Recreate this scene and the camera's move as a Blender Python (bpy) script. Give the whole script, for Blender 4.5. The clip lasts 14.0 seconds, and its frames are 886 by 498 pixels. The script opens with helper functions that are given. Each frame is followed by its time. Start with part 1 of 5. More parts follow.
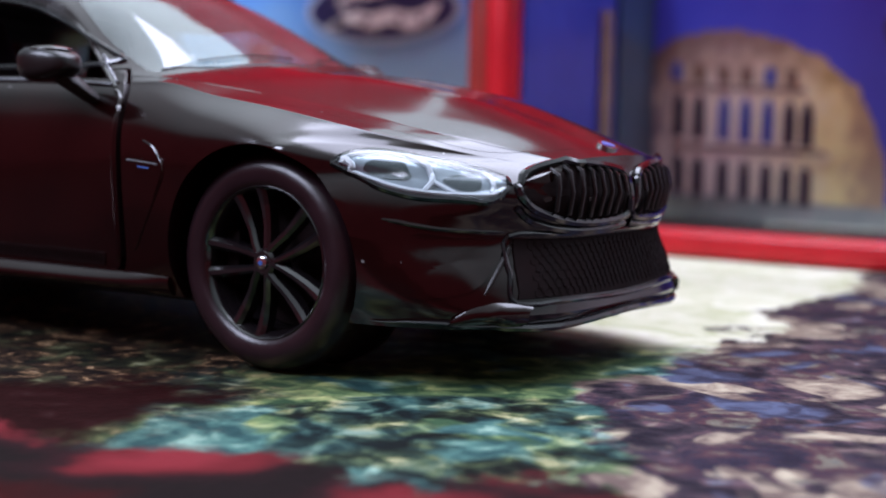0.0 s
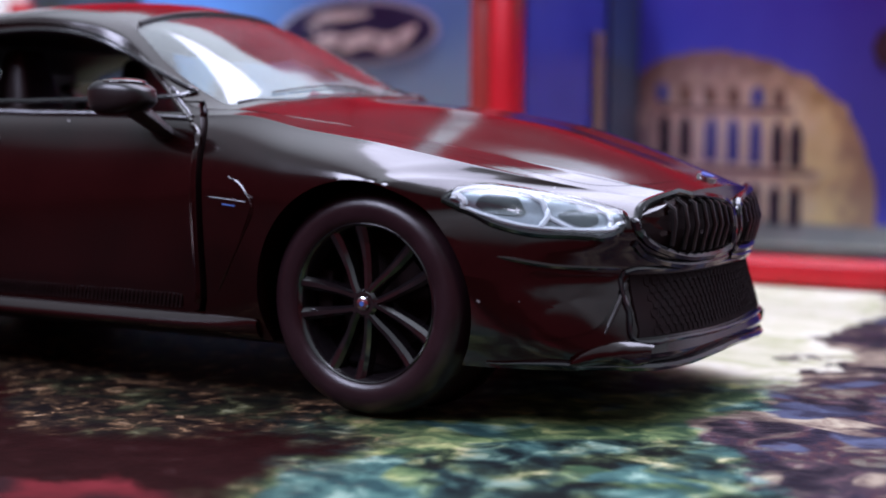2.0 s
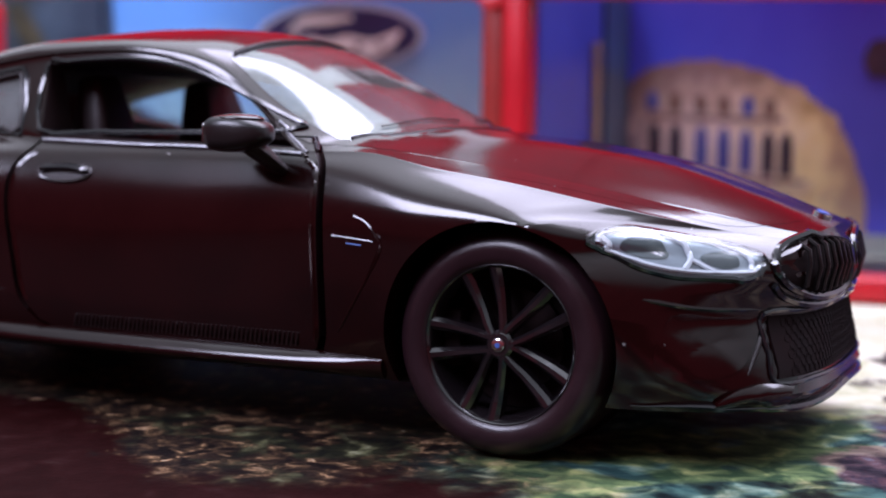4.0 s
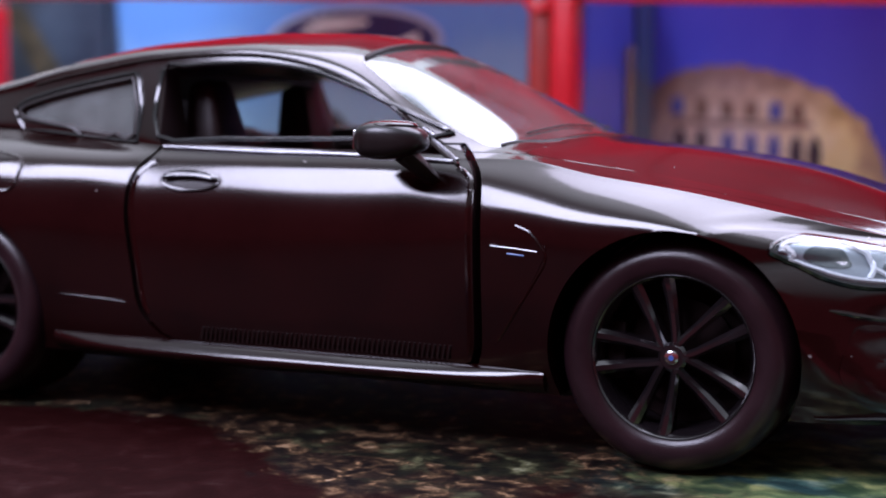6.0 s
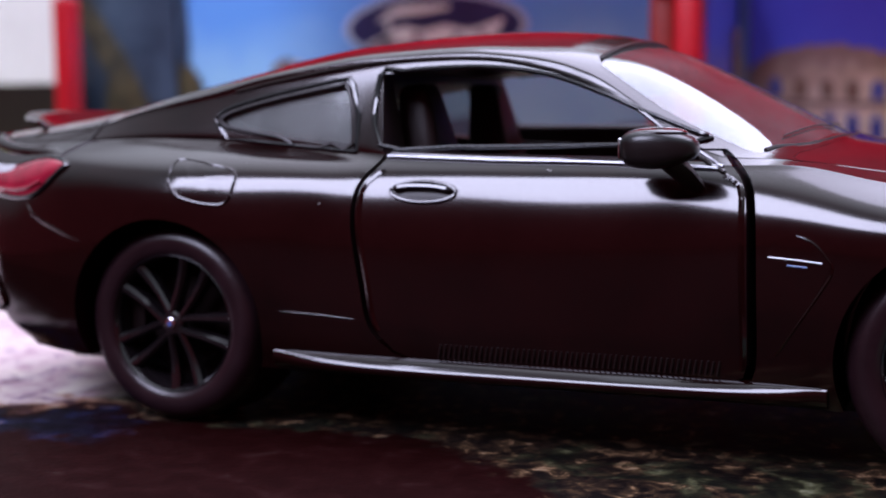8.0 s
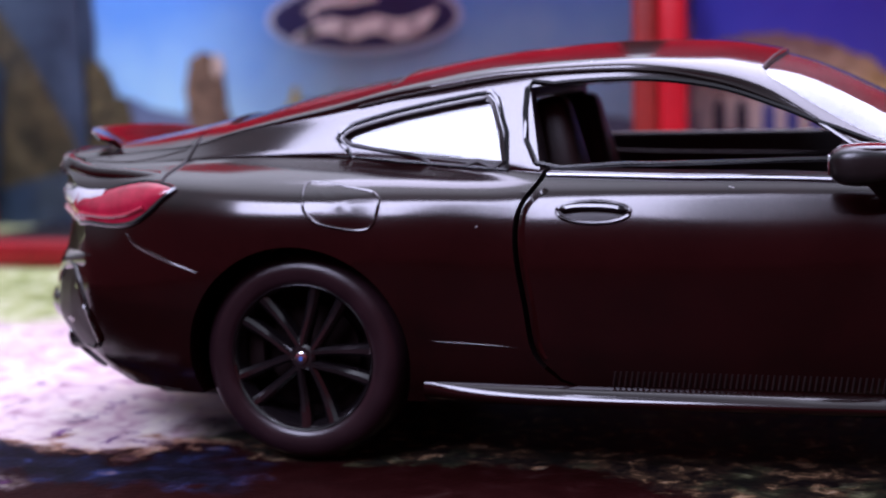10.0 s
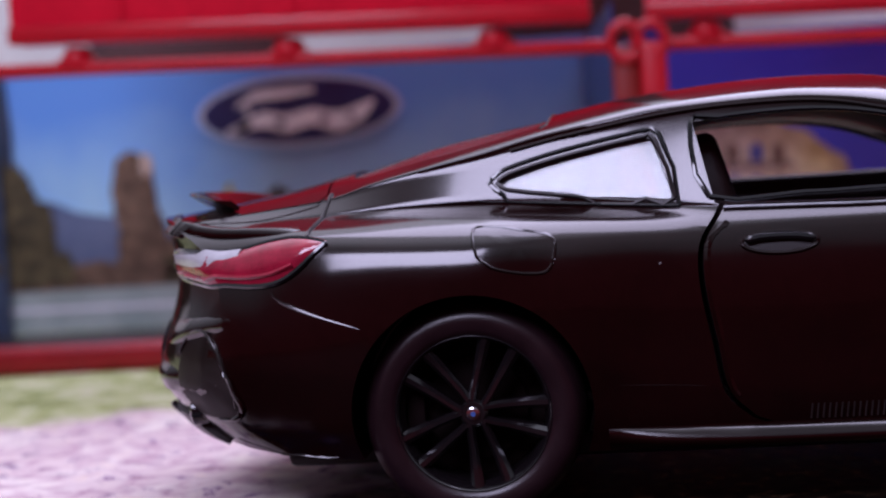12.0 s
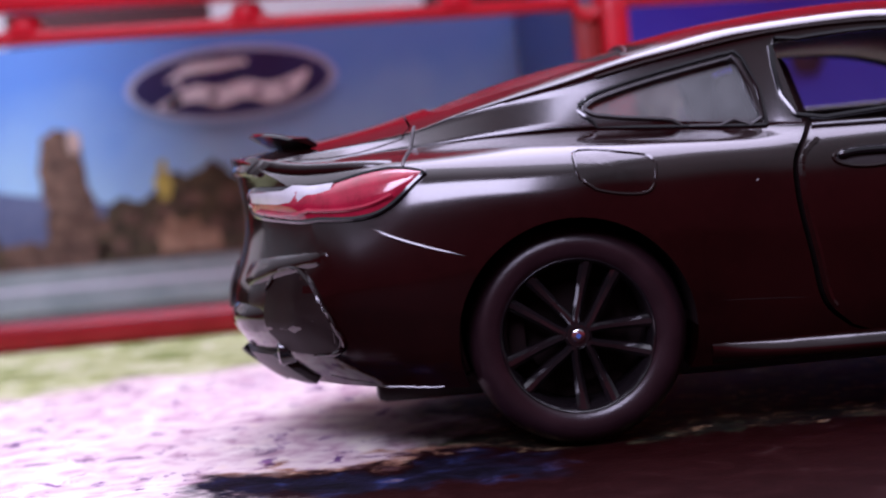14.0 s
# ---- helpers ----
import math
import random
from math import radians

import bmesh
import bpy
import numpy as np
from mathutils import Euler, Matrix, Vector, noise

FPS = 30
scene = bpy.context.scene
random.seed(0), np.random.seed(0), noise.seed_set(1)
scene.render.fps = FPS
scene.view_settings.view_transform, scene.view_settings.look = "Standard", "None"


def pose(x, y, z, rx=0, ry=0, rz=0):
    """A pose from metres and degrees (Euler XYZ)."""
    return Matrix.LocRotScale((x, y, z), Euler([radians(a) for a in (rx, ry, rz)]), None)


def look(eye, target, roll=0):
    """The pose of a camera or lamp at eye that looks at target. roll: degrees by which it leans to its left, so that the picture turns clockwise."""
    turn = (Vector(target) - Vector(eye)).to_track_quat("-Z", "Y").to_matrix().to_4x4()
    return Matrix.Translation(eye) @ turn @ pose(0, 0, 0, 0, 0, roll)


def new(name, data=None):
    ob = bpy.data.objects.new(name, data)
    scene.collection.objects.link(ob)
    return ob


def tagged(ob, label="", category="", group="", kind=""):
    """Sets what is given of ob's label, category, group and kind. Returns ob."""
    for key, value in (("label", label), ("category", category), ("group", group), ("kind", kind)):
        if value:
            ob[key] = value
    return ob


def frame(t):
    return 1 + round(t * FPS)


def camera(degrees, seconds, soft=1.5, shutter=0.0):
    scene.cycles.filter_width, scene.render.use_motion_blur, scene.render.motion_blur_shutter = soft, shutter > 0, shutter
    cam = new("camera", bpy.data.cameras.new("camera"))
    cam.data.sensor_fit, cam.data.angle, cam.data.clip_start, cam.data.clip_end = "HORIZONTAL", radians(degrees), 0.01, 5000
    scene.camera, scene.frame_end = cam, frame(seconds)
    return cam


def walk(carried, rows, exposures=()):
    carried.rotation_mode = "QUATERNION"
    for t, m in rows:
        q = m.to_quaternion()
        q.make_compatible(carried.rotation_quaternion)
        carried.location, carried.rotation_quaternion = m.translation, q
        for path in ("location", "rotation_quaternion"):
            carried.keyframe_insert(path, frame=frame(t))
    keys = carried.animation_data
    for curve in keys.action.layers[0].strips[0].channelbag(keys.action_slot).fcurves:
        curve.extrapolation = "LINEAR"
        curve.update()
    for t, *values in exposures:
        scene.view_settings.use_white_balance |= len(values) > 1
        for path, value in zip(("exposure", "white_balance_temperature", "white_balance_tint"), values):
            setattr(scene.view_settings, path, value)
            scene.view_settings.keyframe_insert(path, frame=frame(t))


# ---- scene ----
# All lengths below are in centimetres and are turned to metres by CM.
CM = 0.01
cam = camera(35.0, 14.0, soft=1.9)
PATH = [
    (0, (11.807, -11.803, 2.301), (5.309, -1.776, 1.181), 1.11),
    (0.5, (11.436, -11.904, 2.309), (4.914, -1.894, 1.185), 1.03),
    (1, (11.032, -12.004, 2.317), (4.712, -1.863, 1.207), 0.85),
    (1.5, (10.557, -12.136, 2.382), (4.444, -1.871, 1.261), 0.72),
    (2, (10.144, -12.276, 2.408), (4.263, -1.859, 1.449), 0.49),
    (2.5, (9.613, -12.385, 2.582), (3.949, -1.854, 1.578), 0.65),
    (5, (7.581, -13.392, 2.856), (2.541, -2.551, 1.821), 0.45),
    (5.5, (7.059, -13.398, 2.864), (2.069, -2.534, 1.818), 0.47),
    (6, (6.509, -13.547, 2.832), (1.784, -2.563, 1.821), 0.62),
    (6.5, (6.040, -13.490, 2.984), (1.204, -2.567, 1.848), -0.09),
    (7, (5.462, -13.649, 3.101), (0.657, -2.722, 1.872), -0.37),
    (7.5, (4.784, -13.710, 3.171), (0.009, -2.765, 1.994), -0.51),
    (8, (4.156, -13.891, 3.113), (-0.512, -2.904, 1.890), -0.57),
    (10.5, (-0.162, -14.254, 3.538), (-2.780, -2.629, 2.128), -2.33),
    (11, (-1.166, -14.214, 3.534), (-3.382, -2.441, 2.831), -3.06),
    (11.5, (-1.901, -14.346, 3.139), (-3.752, -2.504, 2.546), -3.40),
    (12, (-2.394, -14.404, 2.957), (-3.863, -2.505, 2.449), -3.73),
    (12.5, (-2.955, -14.490, 2.748), (-4.119, -2.563, 2.127), -4.01),
    (13, (-3.616, -14.562, 2.678), (-4.523, -2.616, 1.988), -4.46),
    (13.5, (-4.115, -14.493, 2.711), (-4.678, -2.527, 2.012), -5.04),
    (14, (-4.683, -14.624, 2.558), (-4.832, -2.643, 1.884), -5.49),
]
EXPOSURES = [(0.0, 0.88, 5600, 28), (2.5, 0.88, 5650, 36), (5.0, 1.12, 5750, 38), (8.0, 0.7, 5650, 38), (10.5, 0.85, 5500, 48), (11.0, -0.44, 5400, 56), (11.5, -0.42, 5650, 54), (12.0, 0.18, 5700, 48), (12.5, 0.68, 5800, 48), (13.0, 0.93, 5900, 44), (13.5, 0.78, 5850, 48), (14.0, 0.73, 5750, 50)]
walk(cam, [(t, look(Vector(eye) * CM, Vector(target) * CM, roll)) for t, eye, target, roll in PATH], EXPOSURES)
cam.data.dof.use_dof = True
cam.data.dof.focus_distance = 0.118
cam.data.dof.aperture_fstop = 30.0

# ---- light ----
world = bpy.data.worlds.new("room")
scene.world = world
world.use_nodes = True
world.node_tree.nodes["Background"].inputs[1].default_value = 1.0

def soft_room():
    """Dim walls that grow lighter towards the ceiling over the boxes, where the lamp hangs."""
    nt = world.node_tree
    tc, dot, rmp = (nt.nodes.new(k) for k in ("ShaderNodeTexCoord", "ShaderNodeVectorMath", "ShaderNodeValToRGB"))
    dot.operation = "DOT_PRODUCT"
    dot.inputs[1].default_value = (0, .37, .93)
    nt.links.new(tc.outputs["Generated"], dot.inputs[0])
    nt.links.new(dot.outputs["Value"], rmp.inputs[0])
    e = rmp.color_ramp.elements
    # low stops are reddened to put a maroon cast into dark reflections
    e[0].position, e[0].color = 0.0, (.085, .016, .016, 1)
    e[1].position, e[1].color = 1.0, (1.3, 1.44, 1.27, 1)
    for at, c in ((.14, (.075, .018, .017)), (.28, (.13, .146, .126)), (.50, (.24, .27, .235)), (.68, (.30, .335, .295)), (.80, (.80, .90, .79)), (.88, (1.15, 1.28, 1.13))):
        e.new(at).color = (*c, 1)
    nt.links.new(rmp.outputs[0], nt.nodes["Background"].inputs[0])


soft_room()


def area_lamp(name, at, target, sx, sy, watts, colour):
    lamp = bpy.data.lights.new(name, "AREA")
    lamp.shape, lamp.size, lamp.size_y, lamp.energy, lamp.color = "RECTANGLE", sx * CM, sy * CM, watts, colour
    ob = new(name, lamp)
    ob.matrix_world = look(Vector(at) * CM, Vector(target) * CM)
    return tagged(ob, "", "", "", "structure")


area_lamp("ceiling_lamp", (22, 36, 78), (16, 30, 0), 74, 92, 6.3, (0.95, 0.98, 1.0))
area_lamp("wall_lamp", (-22, -48, 46), (-15, 0, 2), 34, 26, 2.35, (0.93, 1.0, 1.0))


# ---- materials ----
def material(name, base, rough=0.5, metal=0.0, coat=0.0, vary=0.12, scale=4.0, bump=0.0, bump_scale=60.0, spec=0.5, base2=None):
    """A surface with colour variation at two scales and a fine relief; scales are per centimetre."""
    m = bpy.data.materials.new(name)
    m.use_nodes = True
    nt = m.node_tree
    b = nt.nodes["Principled BSDF"]
    tc = nt.nodes.new("ShaderNodeTexCoord")
    n1, n2 = nt.nodes.new("ShaderNodeTexNoise"), nt.nodes.new("ShaderNodeTexNoise")
    n1.inputs["Scale"].default_value, n2.inputs["Scale"].default_value = scale * 100, scale * 900
    n1.inputs["Detail"].default_value = n2.inputs["Detail"].default_value = 4
    for n in (n1, n2):
        nt.links.new(tc.outputs["Object"], n.inputs["Vector"])
    add = nt.nodes.new("ShaderNodeMath")
    add.operation = "MULTIPLY_ADD"
    add.inputs[1].default_value = 0.65
    nt.links.new(n1.outputs["Fac"], add.inputs[0])
    half = nt.nodes.new("ShaderNodeMath")
    half.operation = "MULTIPLY"
    half.inputs[1].default_value = 0.35
    nt.links.new(n2.outputs["Fac"], half.inputs[0])
    nt.links.new(half.outputs[0], add.inputs[2])
    ramp = nt.nodes.new("ShaderNodeValToRGB")
    c = Vector(base)
    lo, hi = (c * (1 - vary), c * (1 + vary)) if base2 is None else (c, Vector(base2))
    ramp.color_ramp.elements[0].position, ramp.color_ramp.elements[1].position = 0.35, 0.65
    ramp.color_ramp.elements[0].color, ramp.color_ramp.elements[1].color = (*lo, 1), (*hi, 1)
    nt.links.new(add.outputs[0], ramp.inputs[0])
    nt.links.new(ramp.outputs[0], b.inputs["Base Color"])
    rr = nt.nodes.new("ShaderNodeMapRange")
    rr.inputs["To Min"].default_value, rr.inputs["To Max"].default_value = max(rough * 0.8, 0.0), min(rough * 1.2, 1.0)
    nt.links.new(add.outputs[0], rr.inputs["Value"])
    nt.links.new(rr.outputs[0], b.inputs["Roughness"])
    b.inputs["Metallic"].default_value = metal
    b.inputs["Coat Weight"].default_value = coat
    b.inputs["Coat Roughness"].default_value = 0.08
    b.inputs["Specular IOR Level"].default_value = spec
    if bump:
        bn, bp = nt.nodes.new("ShaderNodeTexNoise"), nt.nodes.new("ShaderNodeBump")
        bn.inputs["Scale"].default_value = bump_scale * 100
        bp.inputs["Strength"].default_value, bp.inputs["Distance"].default_value = bump, 0.0004
        nt.links.new(tc.outputs["Object"], bn.inputs["Vector"])
        nt.links.new(bn.outputs["Fac"], bp.inputs["Height"])
        nt.links.new(bp.outputs[0], b.inputs["Normal"])
    return m


def clear(name, tint, rough, gloss=0.1, milk=0.1):
    """Thin clear plastic: see-through, glossier at a slant, with a little milky haze."""
    m = bpy.data.materials.new(name)
    m.use_nodes = True
    nt, L = m.node_tree, m.node_tree.links
    nt.nodes.remove(nt.nodes["Principled BSDF"])
    out = nt.nodes["Material Output"]
    tr, df, gl, lw, pw, ma, mx, my = (nt.nodes.new("ShaderNode" + k) for k in ("BsdfTransparent", "BsdfDiffuse", "BsdfGlossy", "LayerWeight", "Math", "Math", "MixShader", "MixShader"))
    tr.inputs[0].default_value = (*tint, 1)
    df.inputs[0].default_value = (.6, .63, .62, 1)
    gl.inputs[0].default_value = (1, 1, 1, 1)
    gl.inputs["Roughness"].default_value = rough
    lw.inputs["Blend"].default_value = .5
    pw.operation, pw.inputs[1].default_value = "POWER", 3.0
    ma.operation, ma.inputs[1].default_value, ma.inputs[2].default_value = "MULTIPLY_ADD", .56, gloss
    ma.use_clamp = True
    L.new(lw.outputs["Facing"], pw.inputs[0])
    L.new(pw.outputs[0], ma.inputs[0])
    tc, nz, mr = (nt.nodes.new("ShaderNode" + k) for k in ("TexCoord", "TexNoise", "MapRange"))
    nz.inputs["Scale"].default_value, nz.inputs["Detail"].default_value = 180, 6
    mr.inputs["From Min"].default_value, mr.inputs["From Max"].default_value = .3, .7
    mr.inputs["To Min"].default_value, mr.inputs["To Max"].default_value = milk * .5, milk * 1.5
    L.new(tc.outputs["Object"], nz.inputs["Vector"])
    L.new(nz.outputs["Fac"], mr.inputs["Value"])
    L.new(mr.outputs[0], mx.inputs[0])
    L.new(tr.outputs[0], mx.inputs[1])
    L.new(df.outputs[0], mx.inputs[2])
    L.new(ma.outputs[0], my.inputs[0])
    L.new(mx.outputs[0], my.inputs[1])
    L.new(gl.outputs[0], my.inputs[2])
    L.new(my.outputs[0], out.inputs["Surface"])
    return m


PAINT = material("black_paint", (0.0068, 0.0007, 0.0007), 0.155, 0.0, 0.35, 0.3, 1.5)


def dusty(m):
    """Sparse pale dust specks on a dark surface."""
    nt = m.node_tree
    b = nt.nodes["Principled BSDF"]
    old = b.inputs["Base Color"].links[0].from_socket
    tc, nz, rm, mx = (nt.nodes.new("ShaderNode" + k) for k in ("TexCoord", "TexNoise", "ValToRGB", "Mix"))
    nz.inputs["Scale"].default_value, nz.inputs["Detail"].default_value = 900, 2
    rm.color_ramp.elements[0].position, rm.color_ramp.elements[1].position = .785, .81
    rm.color_ramp.elements[0].color, rm.color_ramp.elements[1].color = (0, 0, 0, 1), (1, 1, 1, 1)
    mx.data_type = "RGBA"
    mx.inputs[7].default_value = (.20, .19, .19, 1)
    nt.links.new(tc.outputs["Object"], nz.inputs["Vector"])
    nt.links.new(nz.outputs["Fac"], rm.inputs[0])
    nt.links.new(rm.outputs[0], mx.inputs[0])
    nt.links.new(old, mx.inputs[6])
    nt.links.new(mx.outputs[2], b.inputs["Base Color"])


dusty(PAINT)
TRIM = material("black_plastic", (0.007, 0.0025, 0.0025), 0.42, 0, 0, 0.25, 3, 0.05, 60)
GLOSS = material("gloss_black", (0.006, 0.006, 0.007), 0.16, 0, 0.6, 0.2, 3)
RUBBER = material("rubber", (0.016, 0.0062, 0.0085), 0.30, 0, 0, 0.25, 3, 0.08, 80)
RIM = material("black_rim", (0.008, 0.006, 0.007), 0.14, 0.0, 0.9, 0.2, 3)
CHROME = material("chrome", (0.75, 0.76, 0.78), 0.15, 1.0, 0, 0.06, 6)
STEEL = material("steel", (0.30, 0.30, 0.32), 0.35, 1.0, 0, 0.15, 6)
CABIN = material("cabin_plastic", (0.011, 0.0022, 0.0024), 0.5, 0, 0, 0.3, 4, 0.1, 40)
RED_LAMP = material("red_lamp", (0.30, 0.010, 0.030), 0.14, 0, 0.6, 0.25, 6)
BADGE_BLUE = material("badge_blue", (0.05, 0.12, 0.40), 0.3, 0, 0.3, 0.1, 6)
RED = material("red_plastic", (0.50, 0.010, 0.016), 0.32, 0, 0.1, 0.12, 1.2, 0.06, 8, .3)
SHADE_RED_POST = material("red_plastic_shaded_post", (0.26, 0.022, 0.016), 0.35, 0, 0.1, 0.2, 1.2, 0.06, 8, .3)
SHADE_RED_BAR = material("red_plastic_shaded_bar", (0.26, 0.006, 0.010), 0.34, 0, 0.1, 0.15, 1.2, 0.06, 8, .3)
RED_DARK = material("red_plastic_wall", (0.66, 0.010, 0.026), 0.4, 0, 0, 0.15, 0.8, 0.06, 8, .15)
GLASS = clear("clear_plastic", (0.55, 0.60, 0.60), 0.06, .06, .05)
MILKY = clear("milky_plastic", (0.75, 0.80, 0.80), 0.10, .05, .14)
DARK = material("dark_matt", (0.005, 0.0007, 0.0008), 0.8, 0, 0, 0.3, 4, 0, 60, .15)
VENT = material("vent_black", (0.006, 0.0010, 0.0011), 0.45, 0, 0, 0.3, 4, 0, 60, .15)
SATIN = material("satin_black", (0.008, 0.007, 0.007), 0.3, 0, 0, 0.25, 3, 0.03, 60)
CLEAR_SIDE = clear("clear_side_plastic", (0.85, 0.88, 0.88), 0.15, .08, .08)
LENS = clear("lamp_lens", (0.9, 0.93, 0.95), 0.05, .05, .0)
PAPER = material("white_paper", (0.80, 0.80, 0.78), 0.7, 0, 0, 0.05, 0.5)


# ---- mesh helpers ----
def link_mesh(name, verts, faces, mat, parent=None, label="", smooth=True, angle=40.0):
    me = bpy.data.meshes.new(name)
    me.from_pydata([Vector(v) * CM for v in verts], [], faces)
    return finish(name, me, mat, parent, label, smooth, angle)


def finish(name, me, mat, parent=None, label="", smooth=True, angle=40.0):
    bm = bmesh.new()
    bm.from_mesh(me)
    bmesh.ops.recalc_face_normals(bm, faces=bm.faces)
    bm.to_mesh(me)
    bm.free()
    me.materials.clear()
    me.materials.append(mat)
    for p in me.polygons:
        p.use_smooth, p.material_index = smooth, 0
    if smooth:
        me.set_sharp_from_angle(angle=radians(angle))
    ob = new(name, me)
    if parent:
        ob.parent = parent
    return tagged(ob, label)


def thing(name, label, category, at=(0, 0, 0), group="", kind=""):
    ob = new(name)
    ob.empty_display_size = 0.01
    ob.location = Vector(at) * CM
    return tagged(ob, label, category, group, kind)


def part(name, bm, mat, parent, label="", smooth=True, angle=40.0):
    me = bpy.data.meshes.new(name)
    bmesh.ops.scale(bm, vec=(CM, CM, CM), verts=bm.verts)
    bm.to_mesh(me)
    bm.free()
    return finish(name, me, mat, parent, label, smooth, angle)


def box_bm(lo, hi, bevel=0.0, seg=2, bm=None):
    bm = bm or bmesh.new()
    lo, hi = Vector(lo), Vector(hi)
    geo = bmesh.ops.create_cube(bm, size=1.0)
    bmesh.ops.scale(bm, vec=hi - lo, verts=geo["verts"])
    bmesh.ops.translate(bm, vec=(lo + hi) / 2, verts=geo["verts"])
    if bevel:
        edges = list({e for v in geo["verts"] for e in v.link_edges})
        bmesh.ops.bevel(bm, geom=edges, offset=bevel, segments=seg, affect="EDGES", profile=0.5)
    return bm


def prism(poly, axis, lo, hi):
    """A closed prism over a polygon; axis 'y': polygon of (x, z); 'z': of (x, y); 'x': of (y, z)."""
    n = len(poly)
    put = {"y": lambda p, h: (p[0], h, p[1]), "z": lambda p, h: (p[0], p[1], h), "x": lambda p, h: (h, p[0], p[1])}[axis]
    verts = [put(p, lo) for p in poly] + [put(p, hi) for p in poly]
    faces = [tuple(range(n))[::-1], tuple(range(n, 2 * n))] + [(i, (i + 1) % n, n + (i + 1) % n, n + i) for i in range(n)]
    return verts, faces


def lathe(profile, n, axis="y"):
    """Turns (radius, height) points round an axis; a closed loop of points gives a closed body."""
    verts, faces, m = [], [], len(profile)
    for i in range(n):
        a = 2 * math.pi * i / n
        for r, h in profile:
            u, v = r * math.cos(a), r * math.sin(a)
            verts.append({"y": (u, h, v), "z": (u, v, h), "x": (h, u, v)}[axis])
    for i in range(n):
        j = (i + 1) % n
        for k in range(m):
            l = (k + 1) % m
            faces.append((i * m + k, i * m + l, j * m + l, j * m + k))
    return verts, faces


def tube(points, radius, sides=8, caps=True, radii=None, flat=1.0):
    """A round bar along a line of points."""
    pts = [Vector(p) for p in points]
    verts, faces = [], []
    for i, p in enumerate(pts):
        d = (pts[min(i + 1, len(pts) - 1)] - pts[max(i - 1, 0)]).normalized()
        up = Vector((0, 0, 1)) if abs(d.z) < 0.9 else Vector((1, 0, 0))
        s = d.cross(up).normalized()
        u = s.cross(d)
        r = radii[i] if radii else radius
        for k in range(sides):
            a = 2 * math.pi * k / sides
            verts.append(p + s * r * math.cos(a) + u * r * flat * math.sin(a))
    for i in range(len(pts) - 1):
        for k in range(sides):
            l = (k + 1) % sides
            faces.append((i * sides + k, i * sides + l, (i + 1) * sides + l, (i + 1) * sides + k))
    if caps:
        faces += [tuple(range(sides))[::-1], tuple(range((len(pts) - 1) * sides, len(pts) * sides))]
    return verts, faces


def smooth_line(points, per=6):
    """A Catmull-Rom line through points."""
    p = [Vector(q) for q in points]
    p = [2 * p[0] - p[1]] + p + [2 * p[-1] - p[-2]]
    out = []
    for i in range(1, len(p) - 2):
        for k in range(per):
            t = k / per
            a, b, c, d = p[i - 1], p[i], p[i + 1], p[i + 2]
            out.append(0.5 * ((2 * b) + (c - a) * t + (2 * a - 5 * b + 4 * c - d) * t * t + (3 * b - a - 3 * c + d) * t ** 3))
    out.append(p[-2])
    return out


def joined(*pieces):
    verts, faces = [], []
    for v, f in pieces:
        o = len(verts)
        verts += [Vector(q) for q in v]
        faces += [tuple(i + o for i in q) for q in f]
    return verts, faces


def mirrored(piece):
    v, f = piece
    return [Vector((q[0], -q[1], q[2])) for q in v], [tuple(reversed(q)) for q in f]


def cut(base, other, operation):
    """The difference or intersection of two closed meshes, both (verts, faces) in centimetres."""
    obs = []
    for n, (v, f) in (("blank", base), ("cutter", other)):
        me = bpy.data.meshes.new(n)
        me.from_pydata([tuple(q) for q in v], [], f)
        bm = bmesh.new()
        bm.from_mesh(me)
        bmesh.ops.recalc_face_normals(bm, faces=bm.faces)
        bm.to_mesh(me)
        bm.free()
        obs.append(new(n, me))
    mod = obs[0].modifiers.new("cut", "BOOLEAN")
    mod.operation, mod.object, mod.solver = operation, obs[1], "EXACT"
    got = bpy.data.meshes.new_from_object(obs[0].evaluated_get(bpy.context.evaluated_depsgraph_get()))
    out = [v.co.copy() for v in got.vertices], [tuple(p.vertices) for p in got.polygons]
    for ob in obs:
        me = ob.data
        bpy.data.objects.remove(ob)
        bpy.data.meshes.remove(me)
    bpy.data.meshes.remove(got)
    return out


def raw_part(name, piece, mat, parent, label="", smooth=True, angle=40.0):
    return link_mesh(name, piece[0], piece[1], mat, parent, label, smooth, angle)


# ---- the car's body ----
def curve(rows):
    """y and z along x, through rows of (x, y, z), without overshoot."""
    a = np.array(sorted(rows), float)
    x, v = a[:, 0], a[:, 1:]
    h = np.diff(x)[:, None]
    d = np.diff(v, axis=0) / h
    m = np.vstack([d[:1], (d[1:] + d[:-1]) / 2, d[-1:]])
    same = d[1:] * d[:-1] > 0
    w1, w2 = 2 * h[1:] + h[:-1], h[1:] + 2 * h[:-1]
    m[1:-1] = np.where(same, (w1 + w2) / (w1 / np.where(same, d[:-1], 1) + w2 / np.where(same, d[1:], 1)), 0)

    def at(q):
        q = min(max(q, x[0]), x[-1])
        i = min(max(int(np.searchsorted(x, q)) - 1, 0), len(x) - 2)
        t = (q - x[i]) / h[i, 0]
        return ((2 * t**3 - 3 * t**2 + 1) * v[i] + (t**3 - 2 * t**2 + t) * h[i, 0] * m[i]
                + (3 * t**2 - 2 * t**3) * v[i + 1] + (t**3 - t**2) * h[i, 0] * m[i + 1])

    return at


